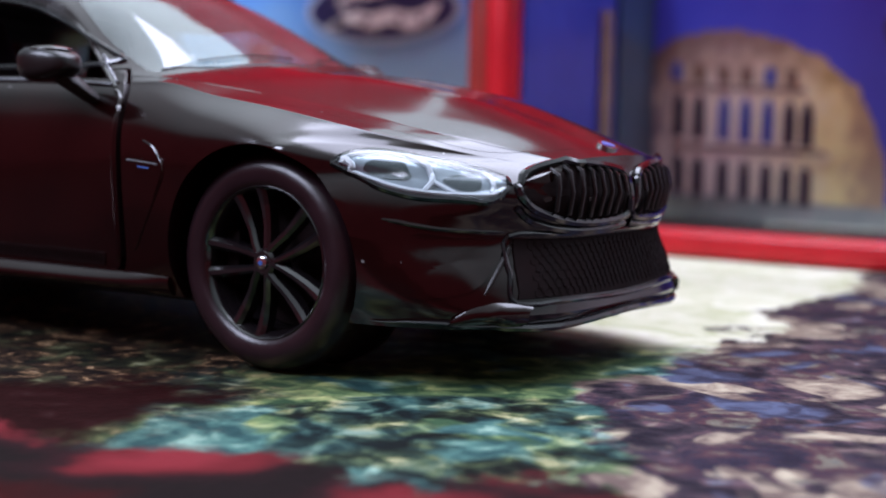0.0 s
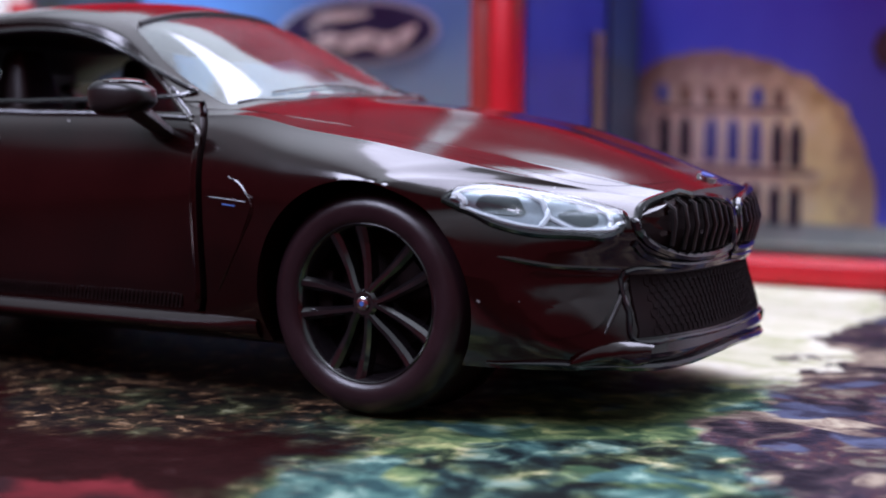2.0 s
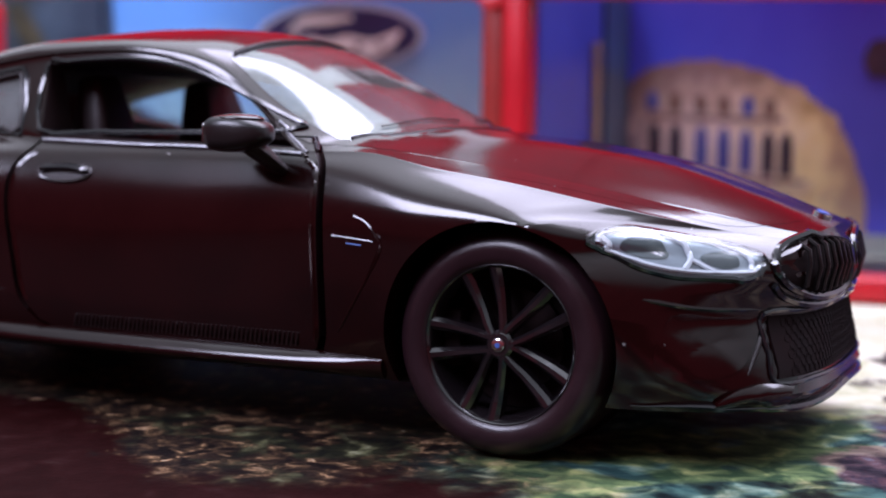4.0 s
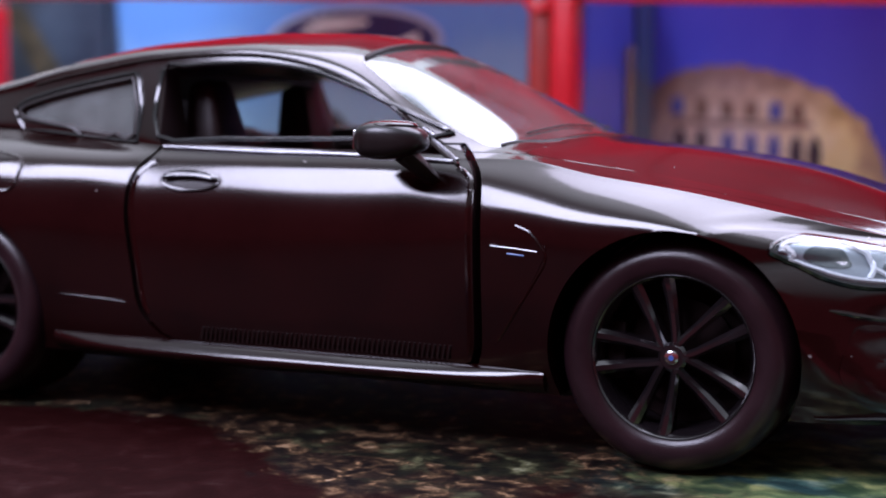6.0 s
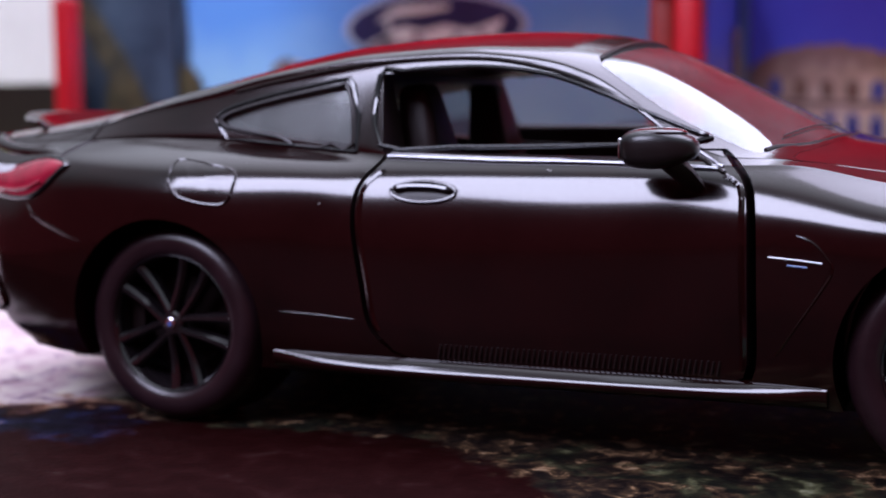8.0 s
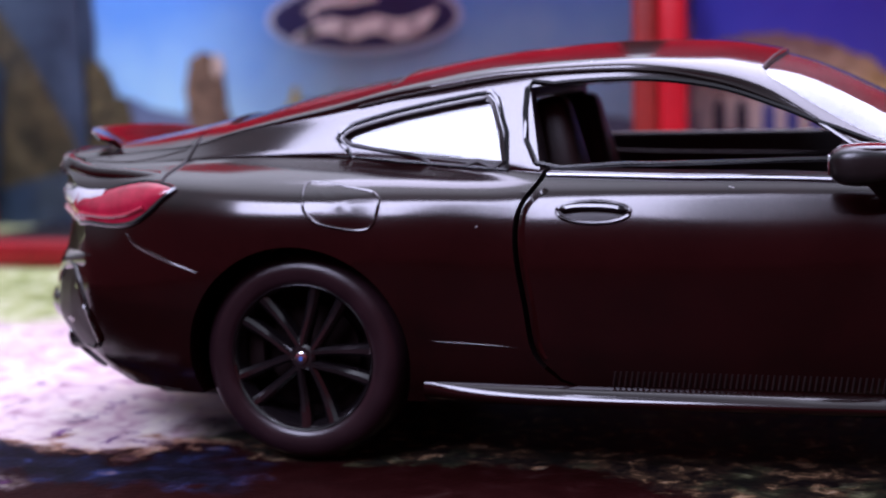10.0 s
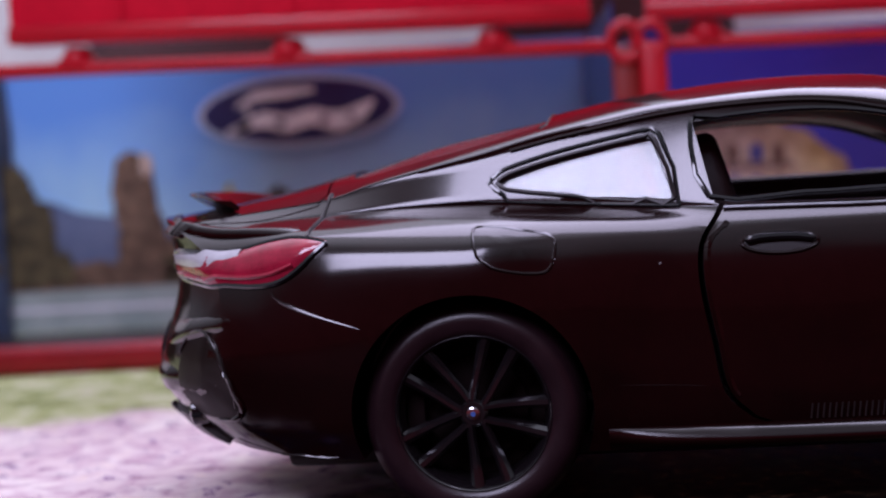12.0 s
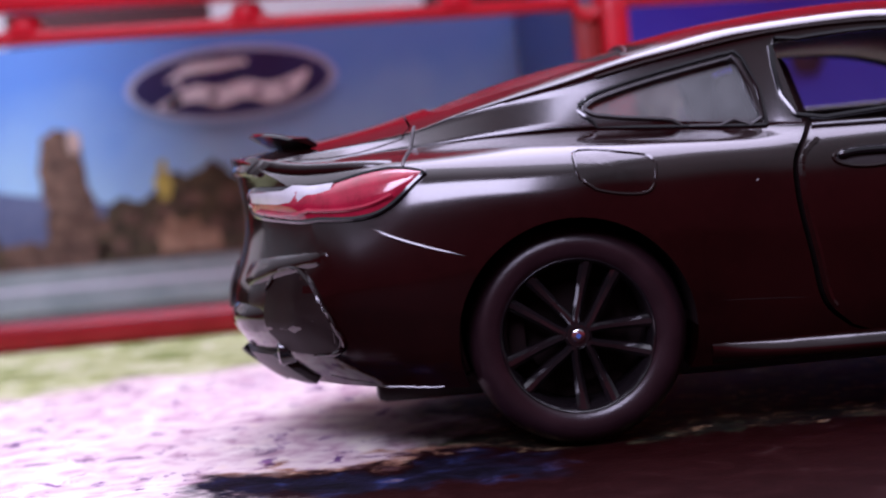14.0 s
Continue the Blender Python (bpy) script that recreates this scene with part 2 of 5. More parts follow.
SILL = curve([(-6.6, 1.55, .74), (-5.6, 2.10, .68), (-4.7, 2.26, .62), (-3.7, 2.22, .60), (-2.7, 2.20, .60), (1.5, 2.18, .60), (2.7, 2.22, .58), (3.7, 2.26, .56), (4.689, 2.26, .54), (5.401, 1.98, .52), (6.202, 1.6, .52)])
LOW = curve([(-6.9, 1.75, 1.0), (-5.6, 2.25, 1.0), (-4.7, 2.40, 1.0), (-3.7, 2.43, 1.0), (-2.7, 2.33, 1.0), (-1, 2.26, .96), (1, 2.24, .96), (2, 2.27, .96), (2.7, 2.36, 1.0), (3.7, 2.43, 1.0), (4.689, 2.36, .9), (5.401, 2.03, .86), (6.202, 1.65, .9)])
MID = curve([(-6.9, 1.75, 1.6), (-5.6, 2.32, 1.70), (-4.5, 2.47, 1.78), (-3.7, 2.50, 1.86), (-2.9, 2.42, 1.90), (-2, 2.31, 1.95), (-0.5, 2.25, 1.96), (1.2, 2.26, 1.96), (2.2, 2.36, 1.93), (3, 2.45, 1.88), (3.7, 2.48, 1.86), (4.5, 2.42, 1.66), (5.134, 2.12, 1.45), (5.668, 1.80, 1.4), (6.202, 1.45, 1.4)])
SIDE = curve([(-6.7, 1.70, 2.36), (-5.8, 2.00, 2.42), (-5, 2.23, 2.52), (-4.2, 2.34, 2.50), (-3.6, 2.36, 2.49), (-2.9, 2.27, 2.49), (-1.4, 2.15, 2.43), (0, 2.13, 2.42), (1.5, 2.17, 2.40), (2.3, 2.27, 2.32), (3, 2.35, 2.22), (3.7, 2.40, 2.14), (4.4, 2.36, 2.02), (5.045, 1.98, 1.88), (5.579, 1.56, 1.80), (6.202, 1.2, 1.76)])
BELT = curve([(-6.8, 1.46, 2.68), (-5.8, 1.60, 2.74), (-5, 1.69, 2.775), (-4.2, 1.75, 2.80), (-3.6, 1.78, 2.79), (-2.8, 1.82, 2.73), (-1.9, 1.90, 2.66), (-1.4, 1.98, 2.63), (0, 2.00, 2.60), (1.6, 2.05, 2.57), (2.2, 2.04, 2.57), (3, 2.08, 2.44), (3.7, 2.10, 2.34), (4.4, 2.0, 2.2), (4.956, 1.72, 2.07), (5.49, 1.35, 1.95), (6.202, 1.02, 1.86)])
RAIL = curve([(-6.8, 1.28, 2.77), (-5.6, 1.42, 2.88), (-5, 1.50, 2.95), (-4.64, 1.52, 3.05), (-4, 1.55, 3.19), (-3.6, 1.56, 3.27), (-3, 1.56, 3.41), (-2.5, 1.56, 3.49), (-1.85, 1.55, 3.58), (-0.8, 1.54, 3.62), (-0.4, 1.53, 3.59), (0.0, 1.51, 3.53), (0.36, 1.51, 3.42), (0.8, 1.60, 3.17), (1.3, 1.79, 2.86), (1.7, 1.92, 2.68), (2.1, 1.86, 2.65), (3, 1.72, 2.54), (4, 1.62, 2.38), (4.956, 1.36, 2.18), (5.668, 1.05, 2.02), (6.202, .85, 1.91)])
ARCH = curve([(-6.8, 1.0, 2.82), (-5.6, 1.08, 2.97), (-5, 1.14, 3.07), (-4, 1.18, 3.32), (-3, 1.2, 3.52), (-2, 1.2, 3.68), (-0.8, 1.2, 3.73), (0.0, 1.18, 3.68), (0.35, 1.18, 3.60), (0.7, 1.2, 3.50), (1.2, 1.3, 3.27), (1.9, 1.42, 2.90), (2.35, 1.42, 2.70), (3, 1.32, 2.63), (4, 1.18, 2.49), (4.956, .98, 2.30), (5.757, .72, 2.08), (6.202, .58, 1.94)])
CROWN = curve([(-6.8, .55, 2.86), (-5.6, .58, 3.03), (-5, .6, 3.16), (-4, .62, 3.42), (-3.2, .62, 3.56), (-2, .62, 3.75), (-0.8, .62, 3.82), (0.0, .62, 3.79), (0.35, .62, 3.73), (0.75, .62, 3.63), (1.5, .66, 3.29), (2.2, .7, 2.94), (2.6, .72, 2.77), (3.5, .66, 2.68), (4.5, .6, 2.52), (5.401, .5, 2.25), (6.202, .3, 1.95)])
TOP = curve([(-6.8, 0, 2.87), (-5.6, 0, 3.05), (-5, 0, 3.19), (-4, 0, 3.45), (-3.2, 0, 3.59), (-2, 0, 3.78), (-1.3, 0, 3.83), (-0.5, 0, 3.85), (0, 0, 3.82), (0.35, 0, 3.77), (0.75, 0, 3.67), (1.6, 0, 3.29), (2.3, 0, 2.94), (2.65, 0, 2.78), (3.5, 0, 2.68), (4.5, 0, 2.52), (5.401, 0, 2.25), (5.935, 0, 2.06), (6.202, 0, 1.96)])
def waist(x):
    """The foot of the window band, close above the belt."""
    return BELT(x) * .88 + RAIL(x) * .12


def gutter(x):
    """Just under the roof's edge, so that the edge folds tightly."""
    return waist(x) * .20 + RAIL(x) * .80


LINES = [SILL, LOW, MID, SIDE, BELT, waist, gutter, RAIL, ARCH, CROWN, TOP]
NOSE, TAIL = 6.22, -7.08


def ease(a, b, x):
    t = min(max((x - a) / (b - a), 0.0), 1.0)
    return t * t * (3 - 2 * t)


def swept(xp, y, z):
    """Both ends are rounded in plan, and the faces lean with height."""
    front, back = ease(2.4, NOSE, xp) , ease(-3.2, TAIL, xp)
    x = xp - front * 1.6 * (abs(y) / 2.4) ** (3.0 + 1.5 * ease(1.3, .7, z)) + back * 1.35 * (abs(y) / 2.4) ** 2.4
    lean_f = np.interp(z, [.5, .62, .75, 1.3, 1.6, 1.8, 2.0], [-.12, .0, -.06, -.10, 0.0, -.03, -.10])
    lean_b = np.interp(z, [.6, .8, 1.0, 1.25, 1.6, 1.9, 2.2, 2.6, 2.85], [.70, .40, .16, 0.0, .02, .16, .24, .2, .15])
    return x + ease(5.2, NOSE, xp) * lean_f + ease(-5.6, TAIL, xp) * lean_b


def section(xp, per=5):
    """Half a cross-section, from the floor's middle up to the roof's middle."""
    pts = []
    for key in LINES:
        x = xp
        for _ in range(8):
            y, z = key(x)
            x = swept(xp, y, z)
        pts.append(Vector((x, y, z)))
    s = pts[0]
    floor = [Vector((swept(xp, 0, s.z), 0, s.z + .03)), Vector((swept(xp, s.y * .6, s.z), s.y * .6, s.z + .02)), Vector((swept(xp, s.y * .93, s.z), s.y * .93, s.z))]
    line = floor + smooth_line(pts, per)
    line[-1].y = 0.0
    return line


def body_blank(stations=150):
    rows = []
    for i in range(stations):
        t = i / (stations - 1)
        t = t + .06 * math.sin(2 * math.pi * t) * -1
        rows.append(section(TAIL + (NOSE - TAIL) * t))
    m = len(rows[0])
    verts, faces = [], []
    ring = 2 * m - 2
    for r in rows:
        verts += r + [Vector((p.x, -p.y, p.z)) for p in r[1:-1][::-1]]
    for i in range(stations - 1):
        for k in range(ring):
            l = (k + 1) % ring
            faces.append((i * ring + k, i * ring + l, (i + 1) * ring + l, (i + 1) * ring + k))
    # the two end faces: rows of points from one side to the other, at each height
    for i, xp in ((0, TAIL), (stations - 1, NOSE)):
        n, base, levels = 16, i * ring, []
        for k in range(1, m - 1):
            a, b = base + k, base + ring - k
            p, row = verts[a], [a]
            for j in range(1, n):
                y = p.y * (1 - 2 * j / n)
                row.append(len(verts))
                verts.append(Vector((swept(xp, y, p.z), y, p.z)))
            levels.append(row + [b])
        for lo, hi in zip(levels, levels[1:]):
            for j in range(n):
                faces.append((lo[j], lo[j + 1], hi[j + 1], hi[j]))
        faces.append(tuple([base] + levels[0]))
        faces.append(tuple([base + m - 1] + levels[-1]))
    return verts, faces


def cabin_hollow():
    """The room inside, a little smaller than the body all round."""
    rows = []
    for x in np.linspace(-3.4, 2.1, 34):
        pts = [(0, 1.0), (1.80, 1.0), (1.95, 1.5), (1.98, 2.1)]
        for key, dy, dz in ((BELT, .14, .04), (RAIL, .13, .08), (ARCH, .06, .10), (CROWN, 0, .10), (TOP, 0, .10)):
            y, z = key(x)
            pts.append((max(y - dy, 0), z - dz))
        rows.append([(x, y, z) for y, z in pts])
    verts, faces, m = [], [], len(rows[0])
    ring = 2 * m - 2
    for r in rows:
        verts += [Vector(p) for p in r] + [Vector((p[0], -p[1], p[2])) for p in r[1:-1][::-1]]
    for i in range(len(rows) - 1):
        for k in range(ring):
            l = (k + 1) % ring
            faces.append((i * ring + k, i * ring + l, (i + 1) * ring + l, (i + 1) * ring + k))
    faces += [tuple(range(ring))[::-1], tuple(range((len(rows) - 1) * ring, len(rows) * ring))]
    return verts, faces


def shrunk(poly, d):
    """A polygon moved inwards by about d."""
    n, out = len(poly), []
    area = sum(poly[i][0] * poly[(i + 1) % n][1] - poly[(i + 1) % n][0] * poly[i][1] for i in range(n))
    s = 1 if area > 0 else -1
    for i in range(n):
        p, a, b = Vector(poly[i]), Vector(poly[i - 1]), Vector(poly[(i + 1) % n])
        e, f = (p - a).normalized(), (b - p).normalized()
        nrm = Vector((-e.y, e.x)) + Vector((-f.y, f.x))
        out.append(tuple(p + nrm.normalized() * d * s))
    return out


def flat_line(points, per=5):
    return [(p.x, p.y) for p in smooth_line([(a, b, 0) for a, b in points], per)]


def sym(half):
    """A polygon symmetric in y from its half, from middle to middle."""
    return half + [(x, -y) for x, y in half[::-1] if abs(y) > 1e-6]


SIDE_WINDOW = flat_line([(-1.52, 2.68), (-.4, 2.645), (.6, 2.63), (1.56, 2.61)], 3) + flat_line([(1.50, 2.66), (1.22, 2.84), (.82, 3.07), (.45, 3.26), (.05, 3.39), (-.35, 3.45), (-.8, 3.47), (-1.3, 3.45), (-1.66, 3.41)], 3)
QUARTER = flat_line([(-1.86, 2.71), (-2.55, 2.785), (-3.1, 2.87), (-3.34, 2.925)], 3) + flat_line([(-3.41, 2.98), (-3.30, 3.05), (-2.9, 3.16), (-2.45, 3.25), (-2.10, 3.31)], 3) + [(-2.02, 3.28)]
SCREEN = sym(flat_line([(.60, 0), (.57, .6), (.40, 1.32)], 4) + flat_line([(.46, 1.41), (1.2, 1.66), (1.90, 1.84)], 4) + flat_line([(2.03, 1.80), (2.32, 1.2), (2.47, .6), (2.52, 0)], 4))
BACKLIGHT = sym(flat_line([(-4.95, 0), (-4.92, .6), (-4.84, 1.12)], 4) + flat_line([(-4.7, 1.26), (-3.9, 1.38), (-3.1, 1.38)], 4) + [(-2.97, 1.28), (-2.93, .5), (-2.92, 0)])
DOOR = flat_line([(1.66, 2.72), (1.80, 2.58), (1.92, 2.42), (1.97, 2.1), (1.98, 1.5), (1.98, .98), (1.94, .80)], 4) + flat_line([(1.80, .74), (.2, .74), (-1.1, .76)], 3) + flat_line([(-1.30, .84), (-1.52, 1.08), (-1.60, 1.5), (-1.68, 2.0), (-1.66, 2.35), (-1.50, 2.60), (-1.44, 2.72)], 4)
HOOD = sym(flat_line([(6.00, 0), (5.96, .42), (5.84, .82), (5.60, 1.15), (5.15, 1.48), (4.5, 1.74), (3.6, 1.92), (2.8, 1.99), (2.42, 1.96), (2.24, 1.80)], 4) + flat_line([(2.26, 1.62), (2.46, 1.1), (2.60, .5), (2.63, 0)], 4))
TRUNK = sym(flat_line([(-5.10, 0), (-5.10, .8), (-5.04, 1.40)], 4) + flat_line([(-5.12, 1.56), (-5.7, 1.58), (-6.3, 1.42)], 4) + flat_line([(-6.55, 1.2), (-6.74, .6), (-6.80, 0)], 4))

blank = body_blank()
from mathutils.bvhtree import BVHTree
SKIN = BVHTree.FromPolygons([tuple(v) for v in blank[0]], blank[1])


def snap(p, out=0.0):
    """The nearest place on the body's skin, moved out by some centimetres."""
    at, nrm, _, _ = SKIN.find_nearest(Vector(p))
    if nrm.dot(at - Vector((at.x * .9, 0, 1.4))) < 0:
        nrm = -nrm
    return at + nrm * out


def patch(top, bottom, thick, out=0.0, nu=24, nv=8, puff=0.0, fade=0.5):
    """A panel that follows the skin between two lines; thick: how deep it sits in it; puff: how much its middle swells."""
    a, b = smooth_line(top, 8), smooth_line(bottom, 8)
    pick = lambda line, t: line[min(int(t * (len(line) - 1)), len(line) - 2)].lerp(line[min(int(t * (len(line) - 1)), len(line) - 2) + 1], t * (len(line) - 1) - min(int(t * (len(line) - 1)), len(line) - 2))
    verts, faces = [], []
    for layer in (0, 1):
        for i in range(nu + 1):
            for j in range(nv + 1):
                u, v = i / nu, j / nv
                swell = puff * math.sin(math.pi * v) ** .7 * math.sin(math.pi * min(max(u, .02), .98)) ** fade
                verts.append(snap(pick(a, u).lerp(pick(b, u), v), (out + swell) if layer == 0 else out - thick))
    w, off = nv + 1, (nu + 1) * (nv + 1)
    for i in range(nu):
        for j in range(nv):
            q = (i * w + j, i * w + j + 1, (i + 1) * w + j + 1, (i + 1) * w + j)
            faces += [q, tuple(k + off for k in q[::-1])]
    edge = [i * w for i in range(nu + 1)] + [nu * w + j for j in range(1, nv + 1)] + [i * w + nv for i in range(nu - 1, -1, -1)] + [j for j in range(nv - 1, 0, -1)]
    for i, p in enumerate(edge):
        q = edge[(i + 1) % len(edge)]
        faces.append((p, q, q + off, p + off))
    return verts, faces


def trim_line(points, radius, out=0.0, per=6, sides=6, flat=1.0, radii=None):
    line = [snap(p, out) for p in smooth_line(points, per)]
    return tube(line, radius, sides, True, radii, flat)


def crease(points, radius, per=6):
    """A low ridge along the skin that fades out at both ends."""
    line = smooth_line(points, per)
    n = len(line)
    radii = [radius * (.25 + .75 * math.sin(math.pi * i / (n - 1)) ** .6) for i in range(n)]
    return tube([snap(p, -.55 * radius) for p in line], radius, 8, True, radii)


car = thing("toy_car", "glossy black die-cast toy coupe standing on a colourful printed sheet", "toy car")
shell = cut(blank, cabin_hollow(), "DIFFERENCE")
ROOM = [(-3.07, 1.21), (1.63, 1.21), (1.63, 2.33), (1.27, 2.71), (.53, 3.13), (-.07, 3.33), (-1.57, 3.36), (-2.37, 3.235), (-2.97, 3.07)]
for side in (-1, 1):
    for x in (3.72, -3.72):
        well = lathe([(0.0, -.5), (1.055, -.5), (1.055, .5), (0.0, .5)], 64)
        well = ([Vector((p[0] + x, p[1] * 1.3 + side * 2.1, p[2] + .985)) for p in well[0]], well[1])
        shell = cut(shell, well, "DIFFERENCE")
for poly in (SIDE_WINDOW, QUARTER):
    shell = cut(shell, prism(poly, "y", -3, 3), "DIFFERENCE")
for poly in (SCREEN, BACKLIGHT):
    shell = cut(shell, prism(poly, "z", 2.55, 5), "DIFFERENCE")
shell = cut(shell, prism(ROOM, "y", -1.43, 1.43), "DIFFERENCE")
GAP = [(x + .06 * ease(1.5, 1.8, x) - .03 * ease(-1.2, -1.4, x), z) for x, z in DOOR]
doors = []
for side in (-1, 1):
    lo, hi = sorted((side * 1.5, side * 3))
    doors.append(cut(shell, prism(shrunk(DOOR, .02), "y", lo, hi), "INTERSECT"))
for side in (-1, 1):
    lo, hi = sorted((side * 1.5, side * 3))
    shell = cut(shell, prism(GAP, "y", lo, hi), "DIFFERENCE")
hood = cut(shell, prism(shrunk(HOOD, .005), "z", 1.86, 5), "INTERSECT")
shell = cut(shell, prism(HOOD, "z", 1.84, 5), "DIFFERENCE")
trunk = cut(shell, prism(shrunk(TRUNK, .02), "z", 2.5, 5), "INTERSECT")
shell = cut(shell, prism(TRUNK, "z", 2.48, 5), "DIFFERENCE")
body = raw_part("body", shell, PAINT, car, "glossy black painted metal body", True, 32)
door_r = raw_part("door", doors[0], PAINT, car, "", True, 32)
door_l = raw_part("door", doors[1], PAINT, car, "", True, 32)


def line_inside(ob):
    """The inner faces of the shell are dark matt plastic, not paint."""
    ob.data.materials.append(CABIN)
    for p in ob.data.polygons:
        c = p.center / CM
        if -3.6 < c.x < 2.3 and c.z > .95 and SKIN.find_nearest(c)[3] > .05:
            p.material_index = 1


for ob in (body, door_r, door_l):
    line_inside(ob)
raw_part("hood", hood, PAINT, car, "black hood with reflections", True, 32)
raw_part("trunk_lid", trunk, PAINT, car, "", True, 32)


def pane(poly, name, label, inset=.035):
    """A curved window that lies a little under the skin, from the polygon's plan."""
    src = cut(blank, prism(shrunk(poly, -.05), "z", 2.55, 5), "INTERSECT")
    low = ([Vector((p.x, p.y, p.z - inset)) for p in src[0]], src[1])
    under = ([Vector((p[0], p[1], p[2] - inset - .035)) for p in blank[0]], blank[1])
    return raw_part(name, cut(low, under, "DIFFERENCE"), GLASS, car, label)


pane(SCREEN, "windshield", "clear plastic windshield")
pane(BACKLIGHT, "rear_window", "clear plastic rear window")
for side in (-1, 1):
    lo, hi = sorted((side * 1.2, side * 3))
    inner = ([Vector((p[0], p[1] * .975, p[2])) for p in blank[0]], blank[1])
    deep = ([Vector((p[0], p[1] * .955, p[2])) for p in blank[0]], blank[1])
    q = cut(cut(inner, prism(shrunk(QUARTER, -.06), "y", lo, hi), "INTERSECT"), deep, "DIFFERENCE")
    raw_part("quarter_window", q, MILKY if side < 0 else CLEAR_SIDE, car, "milky clear plastic quarter window")


# ---- wheels ----
RIM_SIZE = .88


def wheel(x, side, turn):
    """A wheel at the hub, its face outwards on the given side."""
    hub = thing("wheel", "", "")
    hub.parent = car
    hub.location = Vector((x, side * 1.86, .985)) * CM
    f = lambda piece: ([Vector((p[0], p[1] * side, p[2])) for p in piece[0]], piece[1])
    g = lambda piece: ([Vector((p[0] * RIM_SIZE, p[1] * side, p[2] * RIM_SIZE)) for p in piece[0]], piece[1])
    prof = [(.66, .30), (.675, .385), (.70, .415), (.74, .432), (.81, .442), (.855, .435), (.905, .41), (.945, .36), (.972, .30), (.985, .24), (.985, -.30), (.96, -.38), (.85, -.42), (.72, -.40)]
    raw_part("tyre", f(lathe(prof, 72)), RUBBER, hub, "black rubber tyre", True, 50)
    ribs = []
    for i in range(72):
        a = 2 * math.pi * i / 72
        c, s = math.cos(a), math.sin(a)
        v, fc = prism([(.95, -.008), (.9865, -.008), (.9865, .008), (.95, .008)], "y", .10, .235)
        ribs.append(([Vector((p[0] * c - p[2] * s, p[1], p[0] * s + p[2] * c)) for p in v], fc))
    raw_part("tread", f(joined(*ribs)), RUBBER, hub, "", False)
    barrel = [(.80, .395), (.775, .415), (.755, .40), (.735, .35), (.71, .30), (.70, -.3), (.80, -.3)]
    raw_part("rim", g(lathe(barrel, 64)), RIM, hub, "gloss black alloy rim")
    disc = lathe([(.0, .02), (.52, .02), (.52, .06), (.0, .06)], 40)
    raw_part("brake_disc", g(disc), DARK, hub, "dark brake disc")
    back = lathe([(.0, -.1), (.70, -.1), (.70, -.06), (.0, -.06)], 32)
    raw_part("wheel_back", g(back), DARK, hub)
    for k in range(5):
        for d in (-1, 1):
            a = radians(turn + 72 * k)
            bm = bmesh.new()
            secs = []
            for r, off, w, top, deep in ((.10, .060, .050, .40, .16), (.22, .086, .050, .385, .15), (.36, .106, .052, .36, .14), (.52, .130, .062, .36, .13), (.66, .150, .070, .375, .12), (.75, .162, .072, .40, .12)):
                row = []
                for dy, h in ((-w, top - deep), (-w * .9, top - .03), (-w * .35, top), (w * .35, top), (w * .9, top - .03), (w, top - deep)):
                    u, v = r, d * off + dy
                    row.append(bm.verts.new(((u * math.cos(a) - v * math.sin(a)) * RIM_SIZE, h * side, (u * math.sin(a) + v * math.cos(a)) * RIM_SIZE)))
                secs.append(row)
            for p, q in zip(secs, secs[1:]):
                for i in range(6):
                    j = (i + 1) % 6
                    bm.faces.new((p[i], p[j], q[j], q[i]))
            bm.faces.new(secs[0])
            bm.faces.new(secs[-1][::-1])
            part("spoke", bm, RIM, hub, "", True, 35)
    raw_part("hub", f(lathe([(0, .30), (.12, .30), (.125, .38), (.10, .405), (.0, .405)], 28)), RIM, hub)
    cap = raw_part("cap", f(lathe([(0, .40), (.058, .40), (.058, .425), (.048, .432), (0, .432)], 24)), CHROME, hub, "round bright hub cap with a blue disc")
    raw_part("cap_inlay", f(lathe([(0, .430), (.022, .430), (.022, .437), (0, .437)], 20)), BADGE_BLUE, cap, "small blue disc")
    for k in range(5):
        a = radians(turn + 36 + 72 * k)
        v, fc = lathe([(0, .37), (.022, .37), (.022, .40), (0, .40)], 10)
        v = [Vector((p[0] + .115 * math.cos(a), p[1], p[2] + .115 * math.sin(a))) for p in v]
        raw_part("wheel_bolt", f((v, fc)), RIM, hub)
    caliper = box_bm((-.62, .05, -.25), (-.45, .2, .25), .03)
    for v in caliper.verts:
        v.co.y *= side
    part("caliper", caliper, DARK, hub)
    return hub


wheel(3.72, -1, 36)
wheel(-3.72, -1, -6)
wheel(3.72, 1, 20)
wheel(-3.72, 1, 50)
# chassis plate and axles
part("chassis", box_bm((-5.6, -1.5, .42), (5.4, 1.5, .66), .08), TRIM, car, "matt black plastic base plate")
for x in (-3.72, 3.72):
    raw_part("axle", tube([(x, -1.9, .985), (x, 1.9, .985)], .1, 10), STEEL, car)
    for side in (-1, 1):
        raw_part("wheel_well", ([Vector((p[0] + x, p[1] + side * 1.42, p[2] + 1.0)) for p in lathe([(0.0, -.03), (1.04, -.03), (1.04, .03), (0.0, .03)], 40)[0]], lathe([(0.0, -.03), (1.04, -.03), (1.04, .03), (0.0, .03)], 40)[1]), DARK, car)


